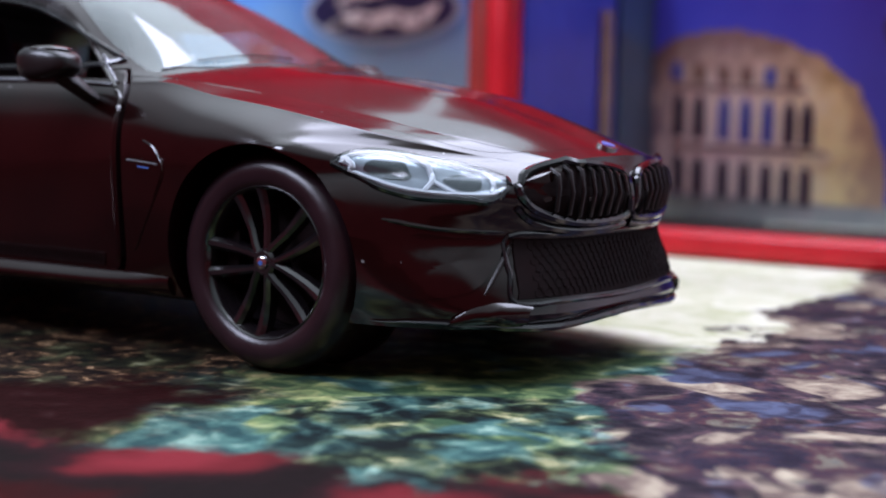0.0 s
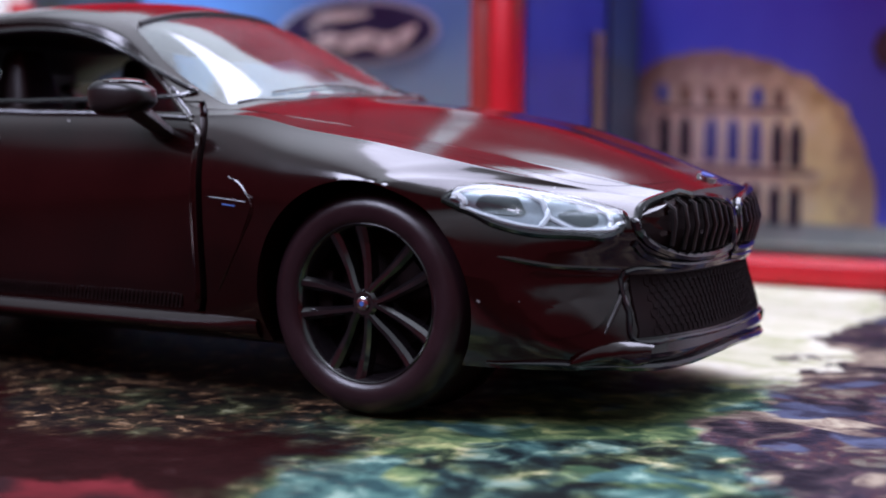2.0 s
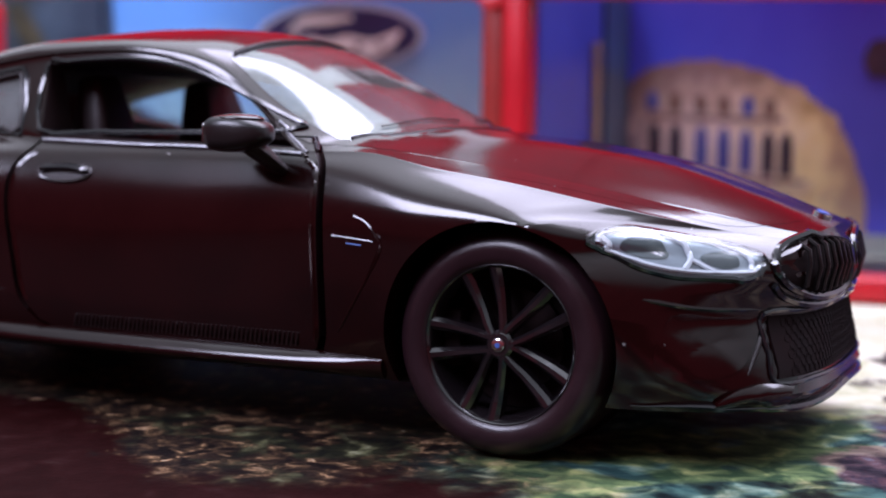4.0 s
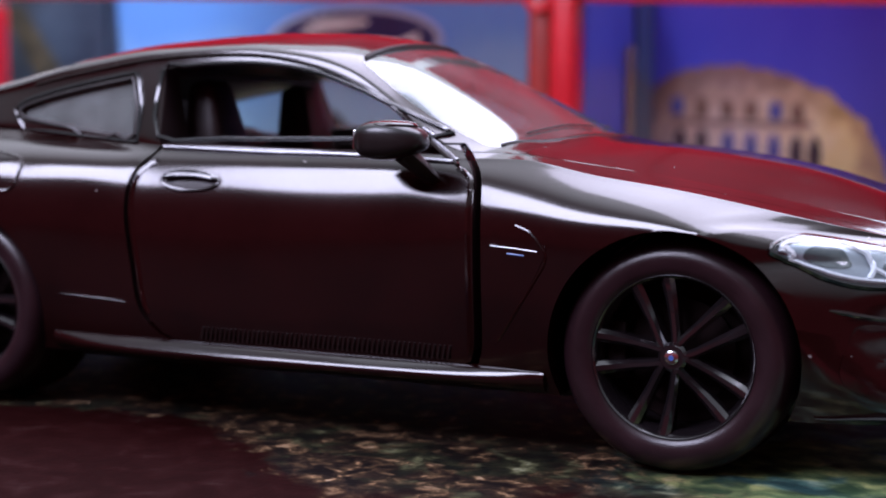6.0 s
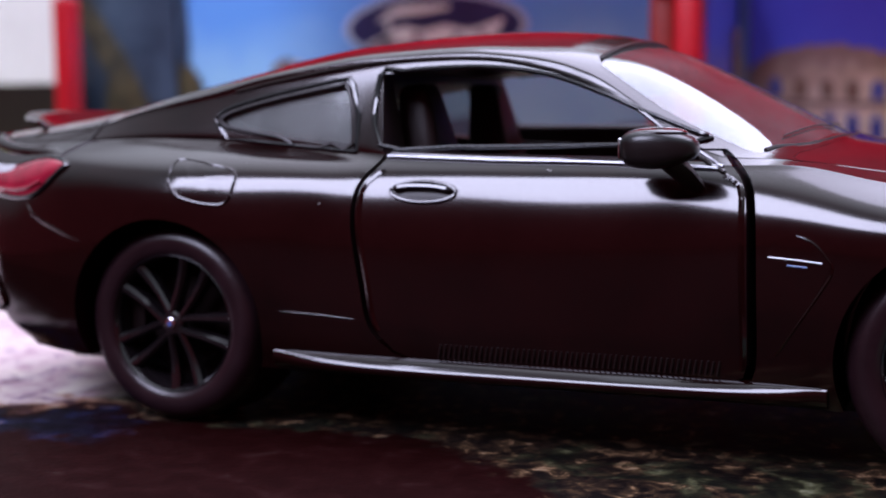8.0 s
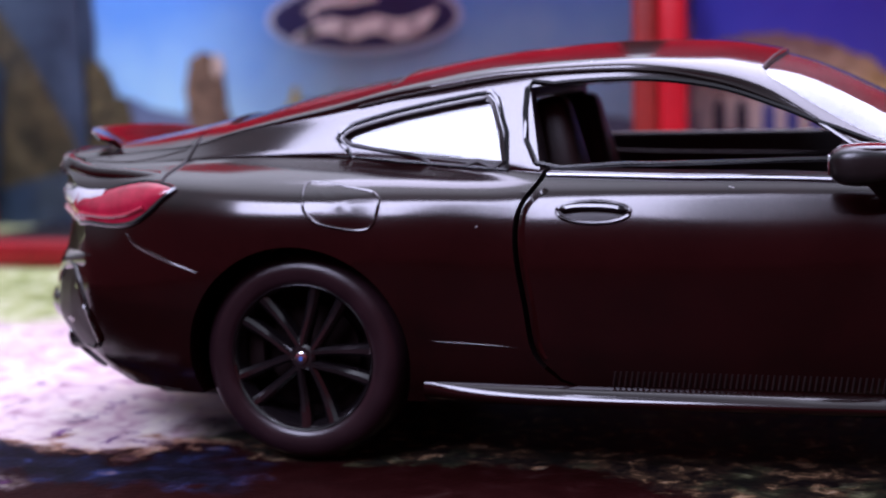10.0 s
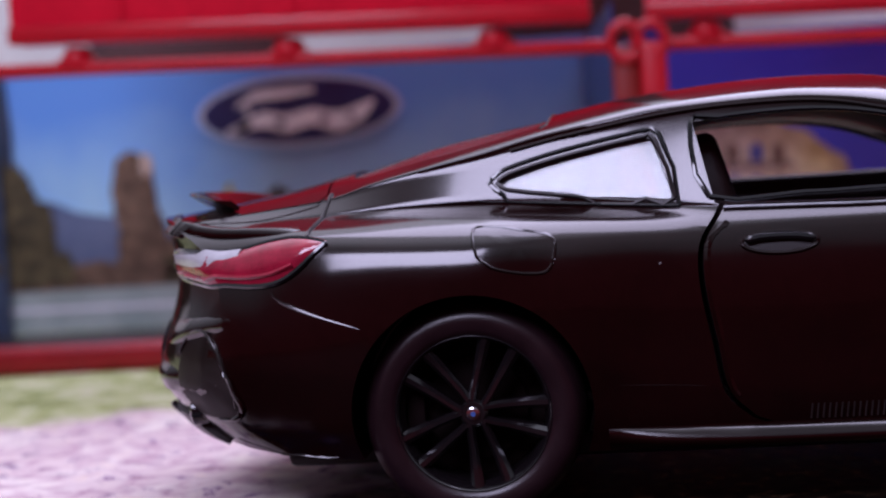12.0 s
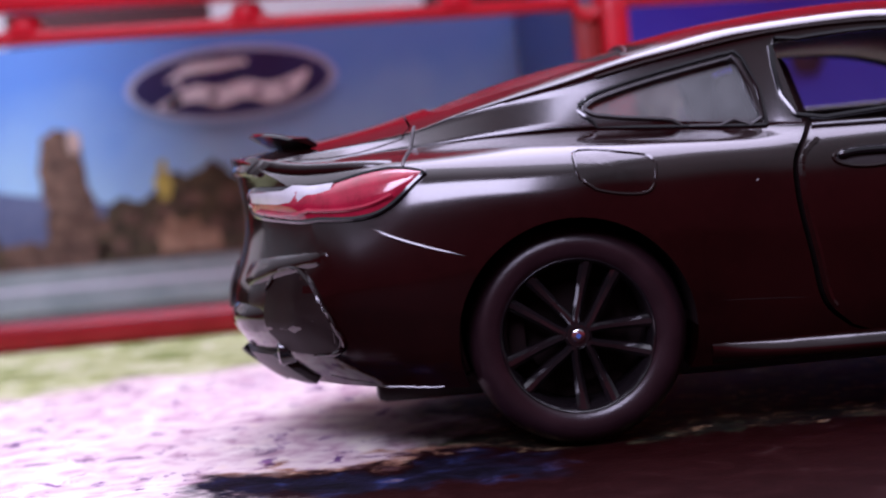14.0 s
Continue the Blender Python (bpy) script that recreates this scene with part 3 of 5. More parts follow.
# ---- cabin ----
def seat(x, y):
    s = thing("seat", "", "")
    s.parent = car
    s.location = Vector((x, y, 1.0)) * CM
    part("cushion", box_bm((-.55, -.48, .0), (.65, .48, .38), .14, 4), CABIN, s)
    back = box_bm((-.26, -.46, 0), (.26, .46, 1.42), .16, 4)
    bmesh.ops.rotate(back, cent=(0, 0, 0), matrix=Matrix.Rotation(radians(-12), 3, "Y"), verts=back.verts)
    bmesh.ops.translate(back, vec=(-.5, 0, .25), verts=back.verts)
    for v in back.verts:
        v.co.y *= 1.0 - .30 * ease(.9, 1.6, v.co.z)
    part("backrest", back, CABIN, s)
    head = box_bm((-.21, -.34, -.3), (.21, .34, .64), .13, 4)
    for v in head.verts:
        v.co.y *= 1.12 - .50 * ease(-.2, .62, v.co.z)
        v.co.x *= 1.25 - .45 * ease(-.2, .62, v.co.z)
    bmesh.ops.rotate(head, cent=(0, 0, 0), matrix=Matrix.Rotation(radians(-8), 3, "Y"), verts=head.verts)
    bmesh.ops.translate(head, vec=(-.80, 0, 1.68), verts=head.verts)
    part("headrest", head, CABIN, s)
    for d in (-1, 1):
        b = box_bm((-.5, d * .44 - .07, .2), (.5, d * .44 + .07, .52), .06, 3)
        part("bolster", b, CABIN, s)


for y in (-.95, .95):
    seat(-.70, y)

part("rear_bench", box_bm((-2.75, -1.55, 1.1), (-2.2, 1.55, 2.72), .14, 4), CABIN, car, "dark plastic rear bench")
part("dashboard", box_bm((1.25, -1.85, 1.9), (2.15, 1.85, 2.52), .16, 4), CABIN, car, "dark plastic dashboard")
part("cabin_floor", box_bm((-3.2, -1.78, .98), (2.0, 1.78, 1.06)), CABIN, car)
part("centre_console", box_bm((-1.2, -.3, 1.05), (1.4, .3, 1.75), .1, 3), CABIN, car)
part("parcel_shelf", box_bm((-4.0, -1.4, 2.5), (-2.5, 1.4, 2.58), .03), CABIN, car)
v, f = lathe([(.42 + .055 * math.cos(a), .055 * math.sin(a)) for a in np.linspace(0, 2 * math.pi, 10, endpoint=False)], 32, "x")
tilt = Matrix.Rotation(radians(25), 3, "Y")
raw_part("steering_wheel", ([tilt @ Vector(p) + Vector((1.0, .95, 2.35)) for p in v], f), CABIN, car)
raw_part("steering_hub", tube([(1.0, .95, 2.35), (1.4, .95, 2.15)], .13, 10), CABIN, car)

part("rear_view_mirror", box_bm((.86, -.32, 3.34), (.93, .32, 3.52), .03), CABIN, car)


# ---- details of the body, on both sides ----
CELL = material("lamp_cell", (.035, .045, .045), .2, 0, .5, .3, 6)
HOUSING = material("lamp_housing", (.40, .43, .45), .25, .5, 0, .15, 6)
GUIDE = material("light_guide", (.62, .66, .68), .3, 0, .2, .04, 6)
GREY_LAMP = material("grey_lamp", (.50, .50, .52), .2, 0, .6, .12, 6)


def both(name, piece, mat, parent=None, label="", smooth=True, angle=40.0):
    """A part on each side of the car; parents: one thing, or one for each side."""
    pair = parent if isinstance(parent, tuple) else (parent or car,) * 2
    return raw_part(name, piece, mat, pair[0], label, smooth, angle), raw_part(name, mirrored(piece), mat, pair[1], label, smooth, angle)


def closed(points, per=5):
    """A smooth closed line."""
    n = len(points)
    line = smooth_line([points[-1]] + list(points) + [points[0], points[1]], per)
    return line[per:per * (n + 1) + 1]


def ring(points, radius, out=0.0, per=5, sides=6):
    line = [snap(p, out) for p in closed(points, per)]
    return tube(line, radius, sides, False)


def fan(points, out, thick, per=5):
    """A panel inside a closed line on the skin."""
    line = closed(points, per)[:-1]
    mid = sum((Vector(p) for p in line), Vector()) / len(line)
    verts, faces, n, rings = [], [], len(line), 5
    for layer in (0, 1):
        for k in range(1, rings + 1):
            verts += [snap(mid.lerp(p, k / rings), out - thick * layer) for p in line]
        verts.append(snap(mid, out - thick * layer))
    half = n * rings + 1
    for layer in (0, 1):
        o = layer * half
        for k in range(rings - 1):
            for i in range(n):
                j = (i + 1) % n
                q = (o + k * n + i, o + k * n + j, o + (k + 1) * n + j, o + (k + 1) * n + i)
                faces.append(q if layer == 0 else q[::-1])
        faces += [(o + half - 1, o + i, o + (i + 1) % n) for i in range(n)]
    e = (rings - 1) * n
    faces += [(e + i, e + (i + 1) % n, half + e + (i + 1) % n, half + e + i) for i in range(n)]
    return verts, faces


# headlights
HL_T = [(4.50, -2.28, 1.90), (4.57, -2.19, 1.96), (4.70, -2.04, 1.99), (4.87, -1.90, 1.98), (5.24, -1.70, 1.91), (5.53, -1.55, 1.85), (5.73, -1.47, 1.78)]
HL_B = [(4.51, -2.28, 1.89), (4.71, -2.19, 1.79), (4.89, -2.13, 1.70), (5.14, -2.00, 1.63), (5.42, -1.83, 1.61), (5.67, -1.67, 1.60), (5.77, -1.52, 1.68)]
lamps = both("headlight", patch(HL_T, HL_B, .06, .012, 28, 8), HOUSING, car, "pale silver headlight with white light guides")
mixl = lambda u, v: Vector(smooth_line(HL_T, 8)[int(u * 48)]).lerp(Vector(smooth_line(HL_B, 8)[int(u * 48)]), v)
both("lamp_bezel", ring([Vector(p) for p in HL_T] + [Vector(p) for p in HL_B[::-1]], .030, .012), GLOSS, lamps, "gloss black surround")
both("light_guide", trim_line([mixl(u, .88) for u in (.12, .3, .5, .7, .86, .95)], .020, .03), GUIDE, lamps, "white light guide")
both("light_guide", trim_line([mixl(u, v) for u, v in ((.10, .5), (.14, .25), (.17, .5), (.14, .8))], .032, .03), GUIDE, lamps, "white light guide")
both("light_guide", trim_line([mixl(u, v) for u, v in ((.56, .10), (.61, .30), (.62, .60), (.58, .86))], .026, .03), GUIDE, lamps, "white light guide")
both("light_guide", trim_line([mixl(u, v) for u, v in ((.62, .60), (.70, .85))], .020, .03), GUIDE, lamps, "white light guide")
both("light_guide", trim_line([mixl(u, v) for u, v in ((.84, .12), (.90, .40), (.88, .86))], .024, .03), GUIDE, lamps, "white light guide")
both("light_guide", trim_line([mixl(u, .10) for u in (.14, .3, .5, .7, .85)], .012, .03), GUIDE, lamps, "white light guide")
for u0, u1 in ((.26, .53), (.66, .83)):
    both("lamp_cell", fan([mixl(u0, .55), mixl((u0 + u1) / 2, .28), mixl(u1, .30), mixl(u1, .62), mixl((u0 + u1) / 2, .74)], .022, .02), CELL, lamps, "dark projector cell")
both("lens", patch(HL_T, HL_B, .012, .045, 28, 8, .02), LENS, lamps, "clear plastic lens")

# kidney grille
KID = [(5.83, -1.42, 1.74), (5.87, -1.27, 1.85), (5.98, -1.02, 1.90), (6.12, -.56, 1.90), (6.19, -.16, 1.83), (6.21, -.07, 1.62), (6.17, -.09, 1.44), (6.09, -.80, 1.41), (5.96, -1.23, 1.50), (5.88, -1.41, 1.61)]
kids = both("kidney_grille", fan(KID, .010, .05), DARK, car, "black kidney grille with upright slats")
both("grille_frame", ring(KID, .036, .025), GLOSS, kids, "gloss black frame")
for k in range(8):
    y = -.20 - .128 * k
    hi = np.interp(-y, [.1, .56, 1.02, 1.27, 1.4], [1.82, 1.88, 1.87, 1.82, 1.74])
    lo = np.interp(-y, [.1, .80, 1.23, 1.4], [1.46, 1.44, 1.53, 1.62])
    x = np.interp(-y, [0, .6, 1.0, 1.4], [6.2, 6.12, 6.0, 5.86])
    bm_line = [snap((x - .05, y, hi), .0), snap((x, y, hi - .05), .05), snap((x, y, (hi + lo) / 2), .06), snap((x, y, lo + .04), .04), snap((x, y, lo), .0)]
    both("slat", tube(bm_line, .021, 6), SATIN, kids)
both("grille_chin", trim_line([(5.83, -1.45, 1.55), (5.93, -1.32, 1.42), (6.06, -.9, 1.34), (6.15, -.4, 1.34), (6.18, -.05, 1.36)], .035, .02), GLOSS, kids)
badge = raw_part("hood_badge", fan([snap((5.94 + .10 * math.cos(a), .125 * math.sin(a), 2.02)) for a in np.linspace(0, 2 * math.pi, 10, endpoint=False)], .03, .03), CHROME, car, "small round badge on the hood's tip")
raw_part("badge_inlay", fan([snap((5.94 + .065 * math.cos(a), .08 * math.sin(a), 2.02)) for a in np.linspace(0, 2 * math.pi, 10, endpoint=False)], .036, .01), BADGE_BLUE, badge)

# front bumper
low = raw_part("front_intake", patch([(5.78, -1.42, 1.28), (6.04, -.9, 1.27), (6.14, 0, 1.27), (6.04, .9, 1.27), (5.78, 1.42, 1.28)], [(5.90, -1.52, .76), (6.10, -.9, .76), (6.2, 0, .76), (6.10, .9, .76), (5.90, 1.52, .76)], .05, .016, 40, 8), DARK, car, "matt black lower intake with a honeycomb mesh")
cells = []
for i in range(-15, 16):
    for j in range(7):
        y, z = i * .088 + (.044 if j % 2 else 0), .80 + j * .072
        if abs(y) < 1.36:
            hexa = [snap((6.2 - .2 * abs(y), y + .042 * math.sin(a), z + .042 * math.cos(a)), .0175) for a in np.linspace(0, 2 * math.pi, 6, endpoint=False)]
            cells.append(tube(hexa + hexa[:1], .004, 4, False))
raw_part("honeycomb_mesh", joined(*cells), DARK, low, "fine black honeycomb mesh")
raw_part("intake_surround", ring([(5.76, -1.46, 1.30), (6.02, -.95, 1.31), (6.14, 0, 1.31), (6.02, .95, 1.31), (5.76, 1.46, 1.30), (5.86, 1.56, 1.0), (5.92, 1.56, .74), (6.08, 1.0, .72), (6.2, 0, .72), (6.08, -1.0, .72), (5.92, -1.56, .74), (5.86, -1.56, 1.0)], .022, .01, 4), GLOSS, low)
raw_part("splitter", trim_line([(4.9, -2.28, .57), (5.35, -2.10, .57), (5.75, -1.80, .57), (6.02, -1.3, .57), (6.18, -.6, .57), (6.22, 0, .57), (6.18, .6, .57), (6.02, 1.3, .57), (5.75, 1.80, .57), (5.35, 2.10, .57), (4.9, 2.28, .57)], .06, .03, 6, 8, .7, [.055 * min(1, (k + 2) / 16, (62 - k) / 16) for k in range(61)]), GLOSS, car, "gloss black front lip")
both("corner_fin", patch([(5.52, -1.95, .62), (5.69, -1.83, .72), (5.86, -1.66, .74), (6.01, -1.48, .70)], [(5.50, -1.97, .57), (5.68, -1.86, .57), (5.86, -1.68, .57), (5.96, -1.52, .60)], .05, .06, 12, 4, .03), PAINT, car)
both("corner_blade", crease([(5.72, -1.80, .77), (5.76, -1.62, 1.0), (5.80, -1.47, 1.22), (5.80, -1.42, 1.34)], .030), TRIM, car)
both("side_scoop", fan([(5.16, -2.06, 1.30), (5.45, -1.80, 1.29), (5.72, -1.50, 1.26), (5.70, -1.64, 1.0), (5.62, -1.85, .84), (5.22, -2.10, .78), (5.05, -2.18, .95)], .012, .04), PAINT, car, "black side scoop panel")
both("bumper_crease", crease([(4.90, -2.24, 1.46), (5.06, -2.14, 1.42), (5.35, -1.89, 1.36), (5.62, -1.62, 1.34), (5.80, -1.43, 1.33)], .024), PAINT, car)
both("lamp_brow", crease([(4.42, -2.33, 1.90), (4.58, -2.18, 2.00), (4.72, -2.02, 2.03), (4.9, -1.88, 2.02), (5.26, -1.67, 1.95), (5.55, -1.52, 1.89)], .040), PAINT, car)

# rolled edges of the doors
DOOR_EDGE = shrunk(DOOR, .05)
both("door_edge", trim_line([(x, -2.2, z) for x, z in DOOR_EDGE[3:23]], .035, -.018), PAINT, (door_r, door_l))
both("door_edge", trim_line([(x, -2.2, z) for x, z in DOOR_EDGE[-22:-3]], .035, -.018), PAINT, (door_r, door_l))

# side vent, handle, flap, creases
vent = both("side_vent", fan([(2.14, -2.33, 1.90), (2.37, -2.34, 2.02), (2.58, -2.38, 1.90), (2.64, -2.39, 1.76), (2.20, -2.30, 1.02), (2.13, -2.30, 1.2)], .006, .03), PAINT, car, "gloss black side vent with a chrome bar")
both("vent_bar", trim_line([(2.14, -2.33, 1.85), (2.38, -2.36, 1.835), (2.58, -2.39, 1.818)], .008, .004), STEEL, vent, "chrome bar")
both("vent_badge", trim_line([(2.30, -2.35, 1.79), (2.46, -2.37, 1.78)], .008, .006), BADGE_BLUE, vent)
both("vent_edge", trim_line([(2.37, -2.34, 2.03), (2.50, -2.37, 1.98), (2.60, -2.39, 1.88), (2.66, -2.40, 1.77), (2.58, -2.38, 1.60), (2.20, -2.30, 1.03)], .013, -.002), PAINT, vent)
oval = [(-1.01 + .32 * math.cos(a), -2.2, 2.335 + .105 * math.sin(a)) for a in np.linspace(0, 2 * math.pi, 12, endpoint=False)]
both("handle_recess", fan(oval, .004, .03), TRIM, (door_r, door_l), "dark oval recess")
both("handle_rim", ring(oval, .019, .006), PAINT, (door_r, door_l))
both("door_handle", trim_line([(-1.30, -2.2, 2.345), (-1.15, -2.2, 2.375), (-.9, -2.2, 2.375), (-.72, -2.2, 2.345)], .045, .035, 5, 8, 1.0, [.015] + [.034] * 14 + [.015]), GLOSS, (door_r, door_l), "gloss black pull handle")
FLAP = [(-3.60, -2.18, 2.54), (-3.30, -2.2, 2.53), (-2.97, -2.23, 2.47), (-2.93, -2.28, 2.34), (-3.03, -2.35, 2.18), (-3.40, -2.37, 2.22), (-3.59, -2.32, 2.33)]
both("fuel_flap", fan(FLAP, .006, .03), PAINT, car, "black fuel flap")
both("flap_rim", ring(FLAP, .016, .0, 6, 8), PAINT, car)
both("rear_crease", crease([(-5.47, -2.22, 2.16), (-5.42, -2.26, 2.10), (-5.29, -2.31, 2.02), (-4.95, -2.41, 1.89), (-4.50, -2.47, 1.75)], .022), PAINT, car)
both("flank_line", crease([(-2.60, -2.35, 1.19), (-2.01, -2.30, 1.16), (-1.62, -2.28, 1.13)], .005), PAINT, car)
both("side_skirt", patch([(-2.55, -2.28, .80), (-1.6, -2.24, .80), (0, -2.22, .80), (1.5, -2.22, .79), (2.62, -2.28, .78)], [(-2.55, -2.25, .62), (-1.6, -2.2, .61), (0, -2.2, .60), (1.5, -2.2, .60), (2.62, -2.24, .59)], .05, .01, 48, 16, .15), PAINT, car, "gloss black side skirt")
for k in range(52):
    x = -.82 + .05 * k
    piece = tube([snap((x, -2.26, .94), .004), snap((x - .02, -2.24, .82), .025)], .009, 5)
    both("rib", piece, TRIM, (door_r, door_l), "", False)

# window trims
side_outline = lambda poly: [Vector((x, -1.7, z)) for x, z in poly]
both("window_trim", ring(side_outline(shrunk(SIDE_WINDOW, -.03))[::2], .026, .008, 3), GLOSS, (door_r, door_l), "thin gloss black window trim")
both("window_trim", ring(side_outline(shrunk(QUARTER, -.02)), .022, .006, 2), TRIM, car, "thin black quarter window gasket")
both("window_trim", ring(side_outline(shrunk(QUARTER, -.085)), .024, .002, 2), GLOSS, car, "gloss black quarter window trim")
both("window_sill", trim_line([(-1.45, -2.0, 2.655), (-.4, -2.02, 2.625), (.6, -2.03, 2.605), (1.66, -2.08, 2.565)], .020, .010), STEEL, (door_r, door_l), "bright sill strip")
both("pillar_trim", trim_line([(1.72, -2.1, 2.53), (1.5, -1.99, 2.66), (.87, -1.70, 3.07), (.48, -1.61, 3.27), (-.08, -1.54, 3.44), (-.71, -1.56, 3.54), (-1.71, -1.57, 3.52), (-2.6, -1.58, 3.40), (-3.3, -1.58, 3.26)], .022, .004), PAINT, car)
both("pillar_strip", trim_line([(1.70, -2.08, 2.60), (1.46, -1.96, 2.74), (1.25, -1.88, 2.88)], .014, .006), STEEL, car, "bright strip at the pillar's foot")
raw_part("screen_gasket", tube([snap((x, y, np.interp(x, [.4, .62, 1.9, 2.5], [3.55, 3.8, 2.8, 2.85])), -.016) for x, y in flat_line([(.40, -1.30), (.54, -.6), (.57, 0), (.54, .6), (.40, 1.30)], 6)], .024, 6), TRIM, car, "black gasket at the screen's head")
raw_part("rear_gasket", tube([snap((x, y, 3.6), -.012) for x, y in flat_line([(-3.06, -1.46), (-2.98, -1.3), (-2.93, -.6), (-2.92, 0), (-2.93, .6), (-2.98, 1.3), (-3.06, 1.46)], 6)], .022, 6), TRIM, car, "black gasket at the rear window's head")
raw_part("cowl_gasket", tube([snap((x, y, 2.8), -.010) for x, y in flat_line([(2.02, -1.80), (2.36, -1.2), (2.51, -.6), (2.56, 0), (2.51, .6), (2.36, 1.2), (2.02, 1.80)], 5)], .022, 6), TRIM, car, "black cowl strip")
both("wiper", tube([snap((2.35 - .25 * t, -.2 - 1.15 * t, 2.85), -.012) for t in np.linspace(0, 1, 8)], .008, 5), TRIM, car)


def wing_mirror(side):
    m = thing("wing_mirror", "gloss black wing mirror on a stalk", "")
    m.parent = car
    m.location = Vector((1.27, side * 2.50, 2.74)) * CM
    bm = bmesh.new()
    bmesh.ops.create_uvsphere(bm, u_segments=32, v_segments=20, radius=1)
    for v in bm.verts:
        p = [math.copysign(abs(c) ** .62, c) for c in v.co]
        x, y, z = p[0] * .32, p[1] * .24, p[2] * .17
        v.co = (x - .08 * z, y * (1 - .25 * ease(-.1, .35, x)), z * (1 - .34 * ease(-.05, .34, x)) + .03 * x)
    part("housing", bm, SATIN, m, "satin black housing", True, 60)
    cap = bmesh.new()
    bmesh.ops.create_uvsphere(cap, u_segments=28, v_segments=14, radius=1)
    for v in cap.verts:
        v.co = (v.co.x * .25 - .02, v.co.y * .20, max(v.co.z, -.2) * .05 + .128)
    part("cap", cap, PAINT, m, "gloss black cap", True, 60)
    raw_part("stalk", tube([(.06, side * -.06, -.10), (.14, side * -.18, -.20), (.20, side * -.30, -.30), (.24, side * -.40, -.36)], .07, 10, True, [.13, .12, .10, .07], .7), TRIM, m)
    glass = box_bm((-.325, -.13, -.085), (-.305, .13, .085), .008, 1)
    part("mirror_glass", glass, CHROME, m, "mirror glass")


for side in (-1, 1):
    wing_mirror(side)

# inner door panels reach higher than the sill on the far side
part("inner_door_panel", box_bm((-1.55, 1.70, 1.1), (1.55, 1.84, 2.87), .05, 3), CABIN, car, "dark inner door panel")

# tail lamps
TL_T = [(-4.95, -2.19, 2.53), (-5.19, -2.10, 2.59), (-5.50, -2.01, 2.57), (-5.85, -1.93, 2.52), (-6.26, -1.71, 2.52), (-6.62, -1.20, 2.52)]
TL_B = [(-4.98, -2.21, 2.49), (-5.22, -2.24, 2.30), (-5.43, -2.21, 2.21), (-5.74, -2.12, 2.20), (-6.17, -1.81, 2.22), (-6.60, -1.18, 2.31)]
tails = both("tail_light", patch(TL_T, TL_B, .05, .02, 26, 8, .05), RED_LAMP, car, "glossy red tail light with a grey upper corner")
tmix = lambda u, v: Vector(smooth_line(TL_T, 8)[int(u * 40)]).lerp(Vector(smooth_line(TL_B, 8)[int(u * 40)]), v)
both("grey_corner", patch([tmix(u, .05) for u in (.56, .7, .85, .98)], [tmix(u, v) for u, v in ((.62, .40), (.74, .48), (.86, .46), (.98, .46))], .03, .055, 12, 4, .01), GREY_LAMP, tails, "grey reversing lamp")
both("lamp_bezel", ring([Vector(p) for p in TL_T] + [Vector(p) for p in TL_B[::-1]], .026, .012), GLOSS, tails, "dark surround")
both("lamp_bar", trim_line([tmix(u, .80) for u in (.2, .4, .6, .8, .95)], .022, .055), RED_LAMP, tails)

# trunk lip, spoiler
both("trunk_seam", trim_line([(-5.0, -1.42, 2.95), (-5.04, -1.62, 2.87), (-5.08, -1.80, 2.79), (-5.12, -2.02, 2.66), (-5.12, -2.10, 2.60)], .016, .004), TRIM, car)
both("tail_lip", patch([(-5.15, -1.88, 2.75), (-5.6, -1.78, 2.76), (-6.2, -1.5, 2.78), (-6.66, -1.0, 2.80), (-6.8, -.02, 2.82)], [(-5.15, -2.02, 2.65), (-5.6, -1.92, 2.64), (-6.25, -1.62, 2.64), (-6.74, -1.05, 2.66), (-6.9, -.02, 2.68)], .05, -.014, 34, 8, .08, .8), PAINT, car, "black lip over the tail lights")
rows = []
for k in range(25):
    s = -1 + 2 * k / 24
    y = 1.30 * s
    x = -6.66 + .55 * abs(s) ** 2.2
    z = 2.95 - .02 * abs(s) ** 3
    h = .14 * (1 - .55 * abs(s) ** 5)
    c = .27 * (1 - .35 * abs(s) ** 4)
    rows.append([(x + c, y, z - .02), (x + c * .5, y, z + .055), (x + .06, y, z + h * .75), (x - .06, y, z + h), (x - .085, y, z + h - .02), (x - .02, y, z + h * .55), (x + c * .45, y, z - .01), (x + c * .9, y, z - .05)])
verts = [p for r in rows for p in r]
faces = [(i * 8 + k, i * 8 + (k + 1) % 8, (i + 1) * 8 + (k + 1) % 8, (i + 1) * 8 + k) for i in range(24) for k in range(8)] + [tuple(range(8)), tuple(range(192, 200))[::-1]]
raw_part("spoiler", (verts, faces), PAINT, car, "small gloss black lip spoiler", True, 50)

